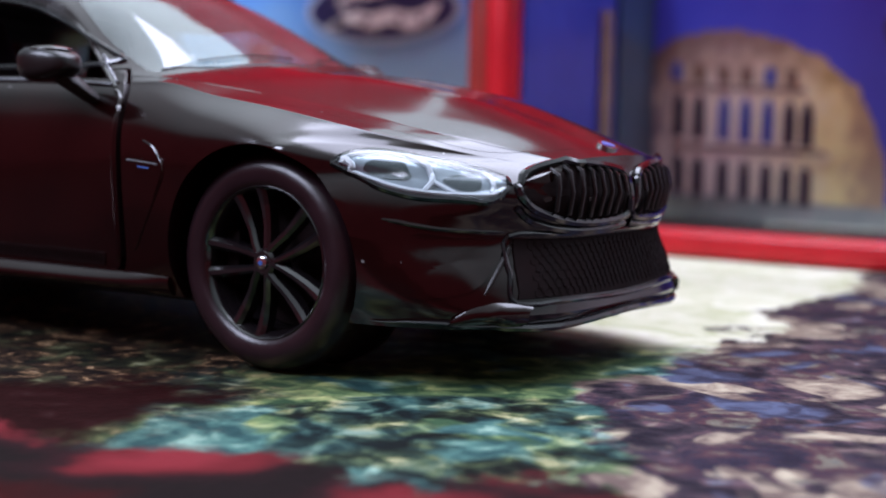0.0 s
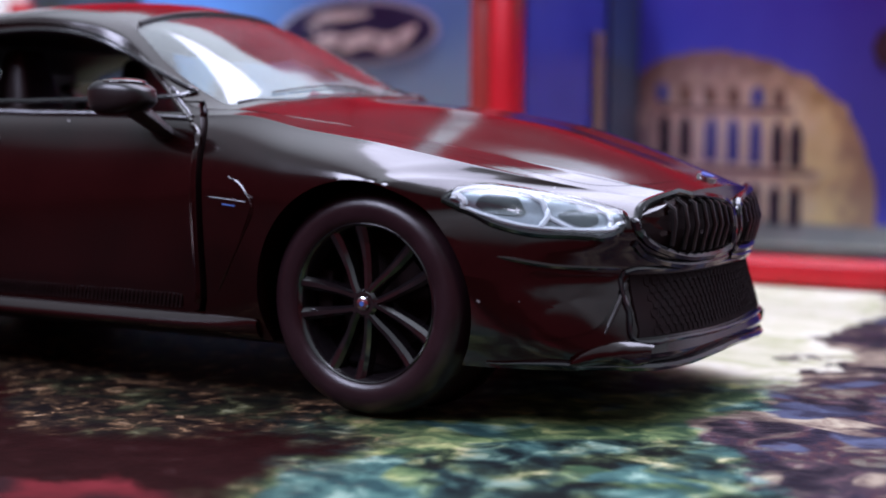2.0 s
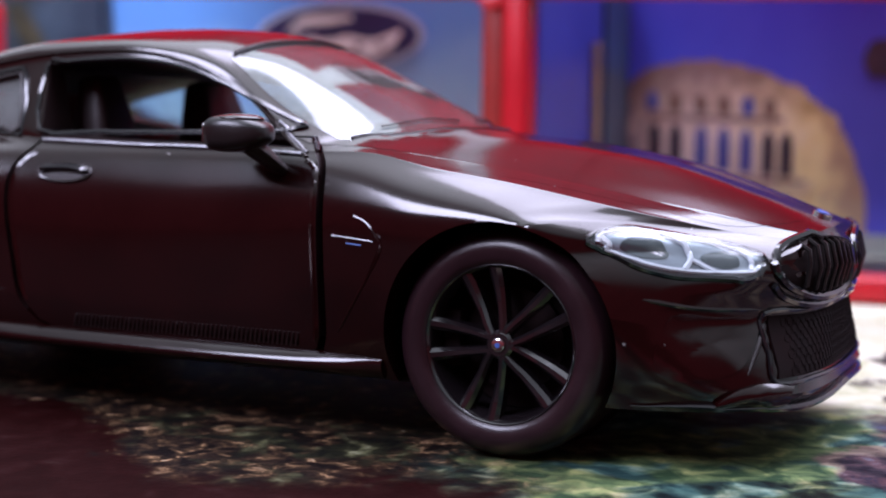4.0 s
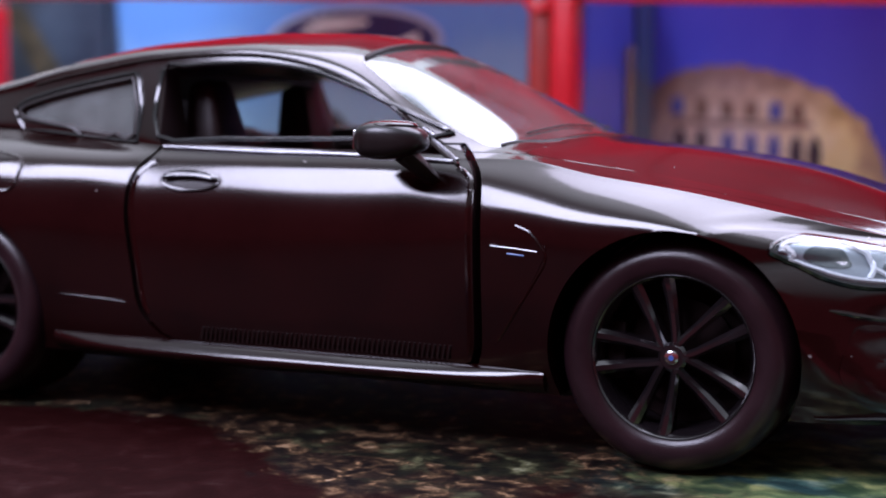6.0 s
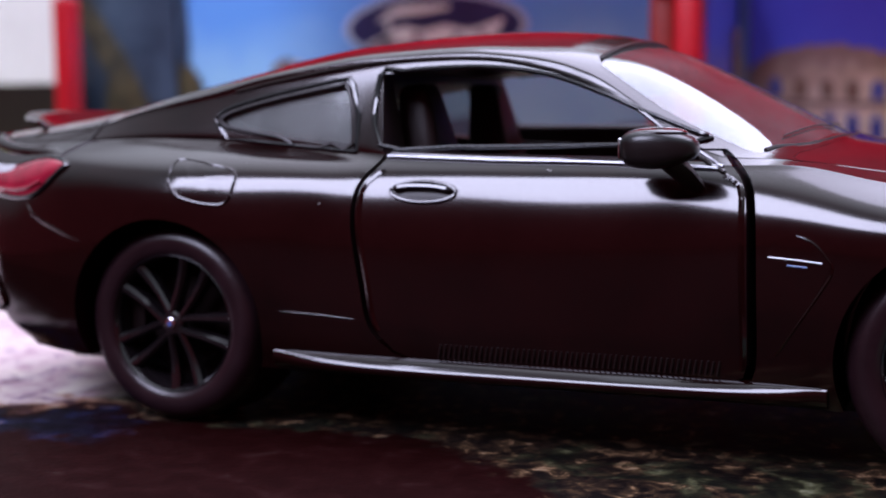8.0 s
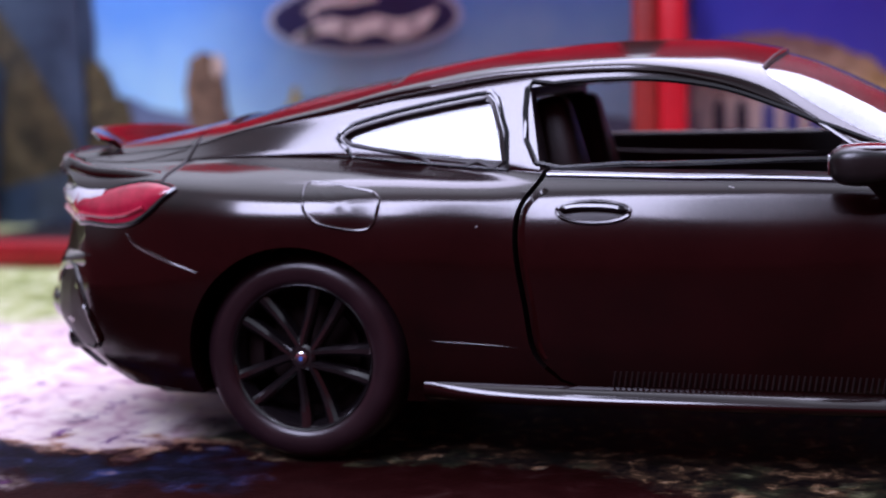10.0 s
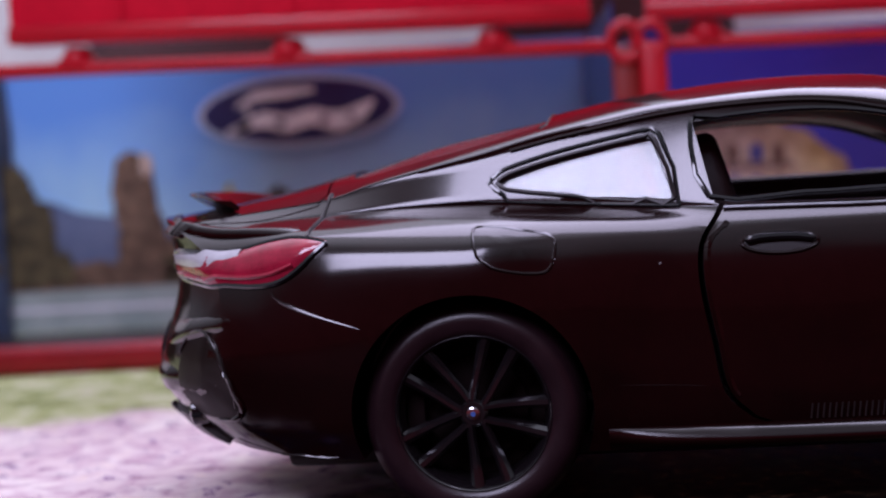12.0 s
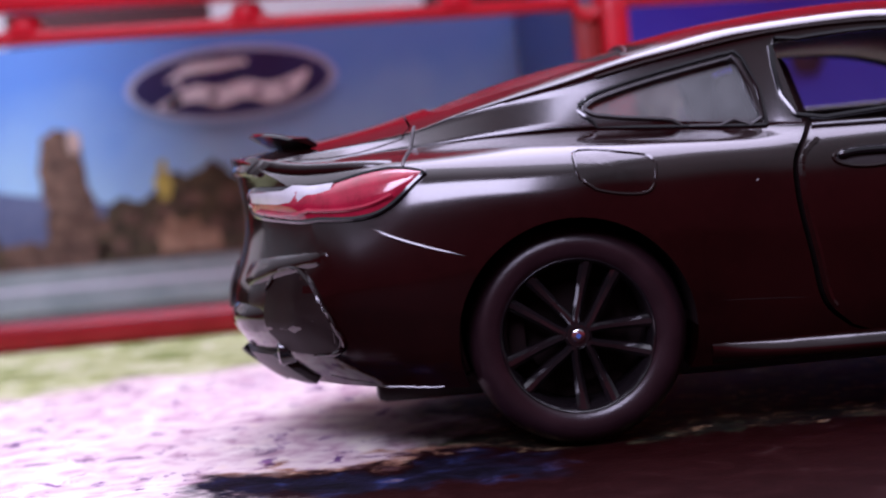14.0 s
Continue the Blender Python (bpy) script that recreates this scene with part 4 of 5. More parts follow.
# rear bumper
RV = [(-6.36, -1.74, 1.74), (-6.17, -1.94, 1.75), (-6.05, -2.09, 1.64), (-5.94, -2.19, 1.42), (-5.84, -2.22, 1.16), (-5.92, -2.13, 1.03), (-6.27, -1.76, 1.02), (-6.45, -1.66, 1.12), (-6.54, -1.58, 1.40)]
rv = both("rear_vent", fan(RV, .006, .05), VENT, car, "matt black rear bumper vent")
both("vent_frame", trim_line([(-6.52, -1.60, 1.58), (-6.38, -1.72, 1.77), (-6.18, -1.91, 1.80), (-6.05, -2.09, 1.68), (-5.94, -2.19, 1.45), (-5.86, -2.23, 1.25), (-5.79, -2.21, 1.09), (-5.90, -2.14, 1.01), (-6.10, -1.92, .99)], .045, .0, 6, 8, .55, [.012] + [.03] * 6 + [.045] * 24 + [.05] * 12 + [.03] * 5 + [.012]), PAINT, rv, "rounded gloss black lip")
both("bumper_bulge", patch([(-5.75, -2.20, 1.93), (-5.95, -2.08, 1.95), (-6.35, -1.72, 1.93), (-6.66, -1.35, 1.92), (-6.8, -1.0, 1.90)], [(-5.78, -2.20, 1.80), (-6.0, -2.06, 1.76), (-6.4, -1.74, 1.70), (-6.7, -1.35, 1.62), (-6.85, -1.0, 1.60)], .05, -.012, 30, 8, .055, 1.4), PAINT, car, "smooth bulge of the rear bumper")
both("bumper_bulge", patch([(-6.45, -1.62, 1.42), (-6.65, -1.38, 1.46), (-6.85, -1.05, 1.48), (-6.95, -.8, 1.48)], [(-6.45, -1.60, 1.20), (-6.65, -1.36, 1.20), (-6.85, -1.05, 1.22), (-6.95, -.8, 1.24)], .05, -.012, 20, 6, .075, 1.2), PAINT, car)
raw_part("plate_recess", fan([(-6.9, -.75, 1.80), (-6.95, 0, 1.82), (-6.9, .75, 1.80), (-6.95, .72, 1.42), (-7.0, 0, 1.40), (-6.95, -.72, 1.42)], .02, .04), TRIM, car, "dark number plate recess")
raw_part("diffuser", patch([(-6.60, -1.55, .92), (-6.9, -.8, .92), (-7.0, 0, .92), (-6.9, .8, .92), (-6.60, 1.55, .92)], [(-6.15, -1.5, .66), (-6.4, -.8, .66), (-6.5, 0, .66), (-6.4, .8, .66), (-6.15, 1.5, .66)], .06, .05, 24, 5, .05), TRIM, car, "black rear diffuser")
for k in range(5):
    y = -.8 + .4 * k
    raw_part("diffuser_fin", trim_line([(-6.95, y, .98), (-6.8, y, .82), (-6.5, y, .64)], .035, .06), GLOSS, car)
for y in (-1.42, -1.04):
    pipe = lathe([(.14, -.30), (.18, -.30), (.195, 0), (.17, .02), (.14, 0)], 24, "x")
    both("exhaust_pipe", ([Vector((-p[0] - 6.45 - .10 * (1.42 + y) / .38, p[1] * 1.25 + y, p[2] * .85 + 1.02)) for p in pipe[0]], pipe[1]), GLOSS, car, "dark gloss exhaust pipe")
both("bumper_foot", trim_line([(-4.95, -2.30, .62), (-5.3, -2.22, .62), (-5.7, -2.08, .64), (-6.05, -1.85, .66)], .014, -.006), PAINT, car)


# ---- the place: sheet on the table, red block boxes with printed cards ----
def ground_material():
    """A printed sheet: dabs of many colours in large fields, much darker towards -y."""
    m = bpy.data.materials.new("printed_sheet")
    m.use_nodes = True
    nt, L = m.node_tree, m.node_tree.links
    b = nt.nodes["Principled BSDF"]
    b.inputs["Roughness"].default_value = 0.6
    b.inputs["Specular IOR Level"].default_value = 0.03
    tc = nt.nodes.new("ShaderNodeTexCoord")

    def noise_tex(scale, detail=5, distort=0.0, rough=0.6):
        n = nt.nodes.new("ShaderNodeTexNoise")
        n.inputs["Scale"].default_value, n.inputs["Detail"].default_value = scale * 100, detail
        n.inputs["Distortion"].default_value, n.inputs["Roughness"].default_value = distort, rough
        L.new(tc.outputs["Object"], n.inputs["Vector"])
        return n

    def ramp(src, stops):
        r = nt.nodes.new("ShaderNodeValToRGB")
        r.color_ramp.interpolation = "LINEAR"
        while len(r.color_ramp.elements) < len(stops):
            r.color_ramp.elements.new(0.5)
        for e, (pos, col) in zip(r.color_ramp.elements, stops):
            e.position, e.color = pos, (*col, 1)
        L.new(src, r.inputs[0])
        return r.outputs[0]

    def maths(op, a, b_):
        n = nt.nodes.new("ShaderNodeMath")
        n.operation = op
        for i, v in enumerate((a, b_)):
            if isinstance(v, (int, float)):
                n.inputs[i].default_value = v
            else:
                L.new(v, n.inputs[i])
        return n.outputs[0]

    def mix(fac, a, b_):
        n = nt.nodes.new("ShaderNodeMix")
        n.data_type = "RGBA"
        L.new(fac, n.inputs[0])
        L.new(a, n.inputs[6])
        L.new(b_, n.inputs[7])
        return n.outputs[2]

    sep = nt.nodes.new("ShaderNodeSeparateXYZ")
    L.new(tc.outputs["Object"], sep.inputs[0])
    wob, wob2 = noise_tex(.45, 6, .4), noise_tex(1.6, 6, .5)
    jit = maths("MULTIPLY", maths("SUBTRACT", wob.outputs["Fac"], 0.5), 0.030)
    jit2 = maths("MULTIPLY", maths("SUBTRACT", wob2.outputs["Fac"], 0.5), 0.012)
    X = maths("ADD", maths("ADD", sep.outputs[0], jit), jit2)
    Y = maths("SUBTRACT", maths("ADD", sep.outputs[1], jit2), jit)

    def half(ax, ay, c, soft):
        """1 where ax * x + ay * y > c, in centimetres, with a soft edge."""
        s = maths("ADD", maths("MULTIPLY", X, ax), maths("MULTIPLY", Y, ay))
        n = nt.nodes.new("ShaderNodeMapRange")
        n.interpolation_type = "SMOOTHSTEP"
        n.inputs["From Min"].default_value, n.inputs["From Max"].default_value = (c - soft) * CM, (c + soft) * CM
        L.new(s, n.inputs["Value"])
        return n.outputs[0]

    fine, mid, hue = noise_tex(3.0, 4, .5, .52), noise_tex(1.3, 7, 1.2, .65), noise_tex(1.0, 4, .6, .6)
    speck = noise_tex(2.6, 6, .5, .75)
    grass_a = ramp(fine.outputs["Fac"], [(.40, (.006, .007, .006)), (.50, (.018, .026, .016)), (.57, (.06, .08, .035)), (.64, (.17, .17, .085)), (.72, (.42, .39, .21))])
    grass_b = ramp(fine.outputs["Fac"], [(.40, (.006, .009, .010)), (.50, (.016, .034, .032)), (.58, (.05, .095, .075)), (.68, (.15, .21, .16))])
    small = noise_tex(4.6, 5, .6, .6)
    brown_a = ramp(small.outputs["Fac"], [(.42, (.006, .004, .004)), (.52, (.022, .013, .009)), (.58, (.06, .035, .018)), (.65, (.22, .13, .07)), (.74, (.34, .27, .19))])
    brown_b = ramp(fine.outputs["Fac"], [(.42, (.006, .006, .005)), (.55, (.018, .018, .010)), (.64, (.08, .08, .04)), (.72, (.22, .22, .14))])
    dusk_a = ramp(mid.outputs["Fac"], [(.30, (0.010, 0.009, 0.015)), (.44, (0.022, 0.018, 0.030)), (.54, (0.060, 0.030, 0.035)), (.62, (0.127, 0.115, 0.088)), (.70, (0.041, 0.047, 0.068))])
    dusk_b = ramp(fine.outputs["Fac"], [(.38, (.012, .010, .015)), (.52, (.035, .026, .033)), (.62, (.09, .052, .058)), (.72, (.11, .12, .15))])
    cream = ramp(mid.outputs["Fac"], [(.30, (.36, .38, .20)), (.5, (.56, .55, .40)), (.7, (.66, .64, .54))])
    lime = ramp(mid.outputs["Fac"], [(.36, (.14, .19, .05)), (.48, (.32, .36, .14)), (.60, (.50, .52, .32)), (.7, (.60, .56, .46))])
    pink_a = ramp(fine.outputs["Fac"], [(.30, (.36, .22, .27)), (.44, (.52, .38, .40)), (.56, (.62, .52, .50)), (.70, (.64, .52, .45))])
    pink_b = ramp(fine.outputs["Fac"], [(.30, (.48, .37, .38)), (.50, (.66, .58, .54)), (.70, (.72, .66, .55))])
    violet = ramp(fine.outputs["Fac"], [(.35, (.05, .02, .08)), (.60, (.22, .10, .24))])
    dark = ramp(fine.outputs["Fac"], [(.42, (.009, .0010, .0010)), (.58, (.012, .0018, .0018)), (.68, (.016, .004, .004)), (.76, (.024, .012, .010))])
    navy = ramp(fine.outputs["Fac"], [(.40, (.004, .003, .006)), (.57, (.008, .007, .018)), (.68, (.016, .022, .07)), (.76, (.08, .06, .09))])
    amber = ramp(fine.outputs["Fac"], [(.42, (.07, .03, .03)), (.55, (.32, .16, .10)), (.68, (.50, .34, .24))])
    red = ramp(noise_tex(.75, 4, .3, .5).outputs["Fac"], [(.40, (.008, .005, .005)), (.50, (.018, .006, .007)), (.58, (.085, .010, .012)), (.70, (.14, .016, .020))])
    both = lambda a, b_: maths("MULTIPLY", a, b_)
    step = lambda src, lo, hi: ramp(src.outputs["Fac"], [(lo, (0, 0, 0)), (hi, (1, 1, 1))])
    grass = mix(step(hue, .44, .58), grass_a, grass_b)
    brown = mix(step(hue, .48, .58), brown_a, brown_b)
    big, big2 = noise_tex(.55, 3, .8, .5), noise_tex(.8, 3, .6, .5)
    beige = ramp(fine.outputs["Fac"], [(.40, (.10, .07, .06)), (.55, (.24, .19, .14)), (.70, (.36, .31, .22))])
    slate = ramp(fine.outputs["Fac"], [(.40, (.03, .03, .05)), (.60, (.07, .08, .13))])
    dusk = mix(step(hue, .46, .54), dusk_a, dusk_b)
    dusk = mix(step(big, .54, .57), dusk, beige)
    dusk = mix(step(big2, .60, .64), dusk, slate)
    leafy = ramp(fine.outputs["Fac"], [(.40, (.03, .06, .03)), (.55, (.12, .17, .07)), (.68, (.34, .36, .14))])
    teal = ramp(fine.outputs["Fac"], [(.40, (.02, .05, .05)), (.55, (.06, .13, .11)), (.68, (.22, .33, .26))])
    grass = mix(step(big2, .55, .60), mix(step(big, .53, .58), grass, leafy), teal)
    pink = mix(step(speck, .57, .62), mix(step(hue, .52, .60), pink_a, pink_b), violet)
    c = mix(half(1, .2, 3.5, 1.0), brown, grass)
    c = mix(half(.15, 1, 2.4, .6), c, cream)
    c = mix(half(-1, .1, 4.9, .5), c, pink)
    c = mix(both(half(-.35, 1, 8.6, .7), half(-1, 0, 5.0, 1.0)), c, lime)
    c = mix(both(both(half(0, -1, 1.75, .15), half(0, 1, -2.35, .15)), both(half(-1, 0, 4.6, .3), half(1, 0, -7.0, .2))), c, amber)
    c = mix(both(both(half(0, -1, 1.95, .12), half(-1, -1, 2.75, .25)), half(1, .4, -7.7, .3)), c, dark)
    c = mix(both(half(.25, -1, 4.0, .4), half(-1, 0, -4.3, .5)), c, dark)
    c = mix(both(both(half(0, -1, 2.15, .12), half(0, 1, -3.1, .2)), both(half(-1, 0, 4.3, .4), half(1, 0, -7.1, .2))), c, navy)
    c = mix(both(half(.25, -1, 6.1, .2), half(1, 0, 2.4, .4)), c, red)
    c = mix(both(half(1, .10, 6.42, .12), half(1, .55, 5.9, .15)), c, dusk)
    # unseen field, darkened to keep pink out of the rear bumper's reflections
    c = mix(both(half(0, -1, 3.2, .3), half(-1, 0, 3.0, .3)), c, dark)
    # unseen maroon field, added to redden the reflections in the car's side
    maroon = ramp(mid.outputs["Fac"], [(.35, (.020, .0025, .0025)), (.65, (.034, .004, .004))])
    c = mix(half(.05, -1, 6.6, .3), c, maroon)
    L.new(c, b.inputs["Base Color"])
    bp = nt.nodes.new("ShaderNodeBump")
    bp.inputs["Strength"].default_value, bp.inputs["Distance"].default_value = 0.25, 0.0004
    weave = noise_tex(14, 3)
    L.new(weave.outputs["Fac"], bp.inputs["Height"])
    L.new(bp.outputs[0], b.inputs["Normal"])
    return m


def sheet():
    n, verts, faces = 60, [], []
    for i in range(n + 1):
        for j in range(n + 1):
            x, y = -70 + 140 * i / n, -60 + 120 * j / n
            verts.append((x, y, .02 * noise.noise((x * .15, y * .15, 3)) - .02))
    for i in range(n):
        for j in range(n):
            a = i * (n + 1) + j
            faces.append((a, a + n + 1, a + n + 2, a + 1))
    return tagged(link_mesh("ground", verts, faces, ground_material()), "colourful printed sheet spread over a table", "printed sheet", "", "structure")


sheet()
FRONT = 10.65


def leaning(bm, x0):
    """The boxes stand a little askew: they are higher towards -x."""
    for v in bm.verts:
        v.co.z *= 1 - .0062 * (v.co.x + x0 + 4)
    return bm


def leant(piece, x0):
    return [Vector((p[0], p[1], p[2] * (1 - .0062 * (p[0] + x0 + 4)))) for p in piece[0]], piece[1]


def red_frame(x0, x1, pegs, name_label, bar=RED):
    """A red plastic block box: bars all round its open front, pegs along its top."""
    box = thing("block_box", name_label, "toy block", (x0, FRONT, 0), "red plastic block boxes")
    w = x1 - x0
    part("bottom_bar", leaning(box_bm((0, -.15, 0), (w, .6, .47), .10, 3), x0), bar, box)
    part("top_bar", leaning(box_bm((0, -.1, 5.24), (w, .45, 5.46), .06, 3), x0), RED, box)
    # unseen plate, made black so that no red bounces onto the card
    part("floor_plate", box_bm((0, .3, .0), (w, 7.4, .10), .03), TRIM, box, "unseen base plate, black against red bounce")
    for px in pegs:
        v, f = lathe([(0, 5.40), (.42, 5.40), (.42, 5.50), (.30, 5.56), (.27, 5.66), (.20, 5.74), (0, 5.76)], 24, "z")
        raw_part("peg", leant(([Vector((p[0] + px - x0, p[1] + .25, p[2])) for p in v], f), x0), RED, box)
    return box


def post(x0, x1, y, rings=True):
    p = thing("red_post", "red plastic post between two block boxes", "post", (x0, y, 0), "red posts")
    w = x1 - x0
    if rings:
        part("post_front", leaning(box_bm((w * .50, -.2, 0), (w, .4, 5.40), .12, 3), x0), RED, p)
        # this column's browner red has the shade put into its colour
        part("post_side", leaning(box_bm((0, -.05, 0), (w * .50, .4, 5.36), .12, 3), x0), SHADE_RED_POST, p, "red column with shade put into its colour")
    else:
        part("post_front", leaning(box_bm((0, -.2, 0), (w, .4, 5.40), .10, 3), x0), RED, p)
    for i in range(2 if rings else 0):
        v, f = lathe([(.26 + .09 * math.cos(a), .10 * math.sin(a)) for a in np.linspace(0, 2 * math.pi, 10, endpoint=False)], 24, "y")
        raw_part("clip_ring", leant(([Vector((q[0] + w * (.26 + .46 * i), q[1] - .1, q[2] * 1.2 + 5.40)) for q in v], f), x0), RED, p)


# the left bottom bar gets a darker copy of the red in place of shade
red_frame(-18.2, -2.28, (-12.1, -8.1, -4.35), "red plastic block box with a landscape card inside", SHADE_RED_BAR)
red_frame(-1.32, 11.0, (-.6, 3.3, 7.2), "red plastic block box with an amphitheatre card inside")
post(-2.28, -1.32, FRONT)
post(-18.62, -18.15, 15.1, False)


def flat_mat(name, c1, c2, scale=1.0, rough=.35):
    return material(name, c1, rough, 0, 0.15, .1, scale, 0, 60, .5, c2)


def gradient_mat(name, low, high, z0, z1, rough=.35, axis=2):
    m = material(name, low, rough, 0, 0.15, .1, .3)
    nt = m.node_tree
    b = nt.nodes["Principled BSDF"]
    tc, sep, mr, mx = (nt.nodes.new(k) for k in ("ShaderNodeTexCoord", "ShaderNodeSeparateXYZ", "ShaderNodeMapRange", "ShaderNodeMix"))
    mx.data_type = "RGBA"
    nz, ad = nt.nodes.new("ShaderNodeTexNoise"), nt.nodes.new("ShaderNodeMath")
    nz.inputs["Scale"].default_value, nz.inputs["Detail"].default_value = 45, 8
    ad.operation = "MULTIPLY_ADD"
    ad.inputs[1].default_value = .034
    nt.links.new(tc.outputs["Object"], sep.inputs[0])
    nt.links.new(tc.outputs["Object"], nz.inputs["Vector"])
    nt.links.new(nz.outputs["Fac"], ad.inputs[0])
    nt.links.new(sep.outputs[axis], ad.inputs[2])
    mr.inputs["From Min"].default_value, mr.inputs["From Max"].default_value = z0 * CM + .017, z1 * CM + .017
    nt.links.new(ad.outputs[0], mr.inputs["Value"])
    nt.links.new(mr.outputs[0], mx.inputs[0])
    mx.inputs[6].default_value, mx.inputs[7].default_value = (*low, 1), (*high, 1)
    nt.links.new(mx.outputs[2], b.inputs["Base Color"])
    return m


SKY_F = gradient_mat("print_sky_pale", (.48, .86, .95), (.13, .38, .90), 1.6, 5.6)
SKY_C = gradient_mat("print_sky_deep", (.11, .14, .82), (.05, .06, .62), 2.0, 6.0)
SHADE_BLUE = flat_mat("print_shade_blue", (.018, .036, .065), (.05, .085, .14), .5)
MOUNT = flat_mat("print_mountain", (.08, .13, .24), (.17, .23, .34), 1.0)
TREE = flat_mat("print_tree", (.02, .02, .015), (.12, .10, .05), 1.5)
ROAD = flat_mat("print_road", (.26, .37, .33), (.44, .56, .50), .9)
STONE_DIM = flat_mat("print_dim_stone", (.16, .10, .08), (.32, .22, .15), 1.0)
ARCH_D = flat_mat("print_arch_dark", (.02, .02, .05), (.08, .06, .08), 2)
ARCH_B = flat_mat("print_arch_blue", (.05, .08, .42), (.12, .16, .5), 2)
LOGO_B = flat_mat("print_navy", (.012, .018, .09), (.02, .03, .13), 1)
LOGO_W = flat_mat("print_white", (.80, .88, .90), (.90, .95, .96), 1)


def card(name, label, x0, x1, y, z1, mat):
    ob = thing(name, label, "printed card", (0, y, 0))
    part("card", box_bm((x0, 0, 0.12), (x1, .08, z1)), mat, ob, "", False)
    return ob


def shape(name, poly, mat, parent, layer, label=""):
    """A printed shape: a flat polygon of (x, z) just before its card."""
    return raw_part(name, prism(poly, "y", -.012 * layer - .01, -.012 * layer), mat, parent, label, False)


def blob(x, z, w, h, n=22, rough=.2, seed=1):
    return [(x + w * math.cos(a) * (1 + rough * noise.noise((math.cos(a) * 2, math.sin(a) * 2, seed * 7.3))), z + h * math.sin(a) * (1 + rough * noise.noise((math.cos(a) * 2 + 9, math.sin(a) * 2, seed * 3.1)))) for a in np.linspace(0, 2 * math.pi, n, endpoint=False)]


# landscape card
CARD_Y = 18.2
land = card("landscape_card", "printed card with blue sky, desert rocks and an oval badge", -17.1, -2.85, CARD_Y, 6.3, SKY_F)
ridge = [(-17.1, .9)] + [(-17.1 + .45 * i, 2.75 + .8 * noise.noise((i * .22, 1.7, 0)) + .25 * noise.noise((i * .8, 4, 0)) + .5 * ease(9, 3, i)) for i in range(32)] + [(-2.9, .9)]
shape("mountain", ridge, MOUNT, land, 1, "hazy blue mountains")
shape("road", [(-17.1, .11), (-2.85, .11), (-2.85, 1.15), (-17.1, 1.42)], ROAD, land, 2, "grey road")
shape("kerb_line", [(-17.1, .62), (-2.85, .55), (-2.85, .62), (-17.1, .72)], LOGO_W, land, 3)
def ragged(x, z, w, h, seed, n=56, amp=.30):
    """A ragged outline, like foliage or broken rock."""
    out = []
    for i in range(n):
        a = 2 * math.pi * i / n
        r = 1 + amp * noise.noise((math.cos(a) * 1.7, math.sin(a) * 1.7, seed)) + amp * .8 * noise.noise((math.cos(a) * 6, math.sin(a) * 6, seed + 5)) + amp * .5 * noise.noise((math.cos(a) * 14, math.sin(a) * 14, seed + 9))
        out.append((x + w * r * math.cos(a), z + h * r * math.sin(a)))
    return out


def jagged(points, step=.12, amp=.07, seed=0):
    """A line through points broken into small uneven steps."""
    out = []
    for (x0, z0), (x1, z1) in zip(points, points[1:]):
        k = max(int(math.hypot(x1 - x0, z1 - z0) / step), 1)
        for i in range(k):
            t = i / k
            x, z = x0 + (x1 - x0) * t, z0 + (z1 - z0) * t
            out.append((x + amp * noise.noise((x * 5, z * 5, seed)), z + amp * 1.6 * noise.noise((x * 5 + 7, z * 5, seed))))
    return out + [points[-1]]


def mottled(name, dark, light, scale):
    return material(name, dark, .4, 0, .1, .1, scale, 0, 60, .5, light)


CRAG = mottled("print_crag", (.035, .022, .014), (.26, .17, .10), 3.0)
BUSH = mottled("print_bush", (.012, .013, .008), (.14, .12, .05), 4.0)
SCRUB = mottled("print_scrub", (.20, .11, .05), (.62, .42, .24), 4.5)
SUNLIT = mottled("print_sunlit", (.42, .33, .24), (.80, .68, .54), 4.0)
GOLD = mottled("print_gold", (.35, .30, .05), (.80, .72, .12), 4.0)
shape("ground_strip", jagged([(-17.1, 1.2), (-17.1, 1.75), (-14, 1.7), (-10, 1.72), (-7.5, 1.5), (-2.9, 1.3), (-2.9, 1.1)], .2, .12, 3), CRAG, land, 3, "brown scrubland")
shape("rock_tower", jagged([(-14.40, 1.4), (-14.22, 2.4), (-14.32, 3.5), (-14.2, 4.15), (-13.9, 4.36), (-13.5, 4.20), (-13.30, 3.9), (-13.2, 3.0), (-13.0, 2.2), (-12.85, 1.3)], .12, .09, 1), CRAG, land, 4, "brown rock tower")
shape("pale_rock_face", ragged(-13.42, 4.0, .17, .26, 8), SUNLIT, land, 5)
shape("rock_shoulder", jagged([(-13.2, 1.3), (-12.9, 2.3), (-12.4, 2.75), (-11.9, 2.5), (-11.3, 3.1), (-10.8, 3.0), (-10.2, 3.35), (-9.6, 2.7), (-9.1, 2.2), (-8.4, 1.9), (-7.6, 1.3)], .12, .16, 2), BUSH, land, 4, "dark rocks and bushes")
for k in range(26):
    u = noise.noise((k * 3.7, 1.1, 4)), noise.noise((k * 2.9, 8.3, 1)), noise.noise((k * 1.3, 5.1, 9))
    bx, bz = -12.9 + 4.4 * (k % 13) / 12 + .3 * u[0], 1.75 + .75 * (k // 13) * (1 - abs((k % 13) - 6) / 9) + .45 * u[1]
    shape("bush" if k % 3 else "rock", ragged(bx, bz, .24 + .16 * u[2], .22 + .14 * u[0], k + 20), (BUSH, CRAG, BUSH, CRAG)[k % 4], land, 5 + k % 2)
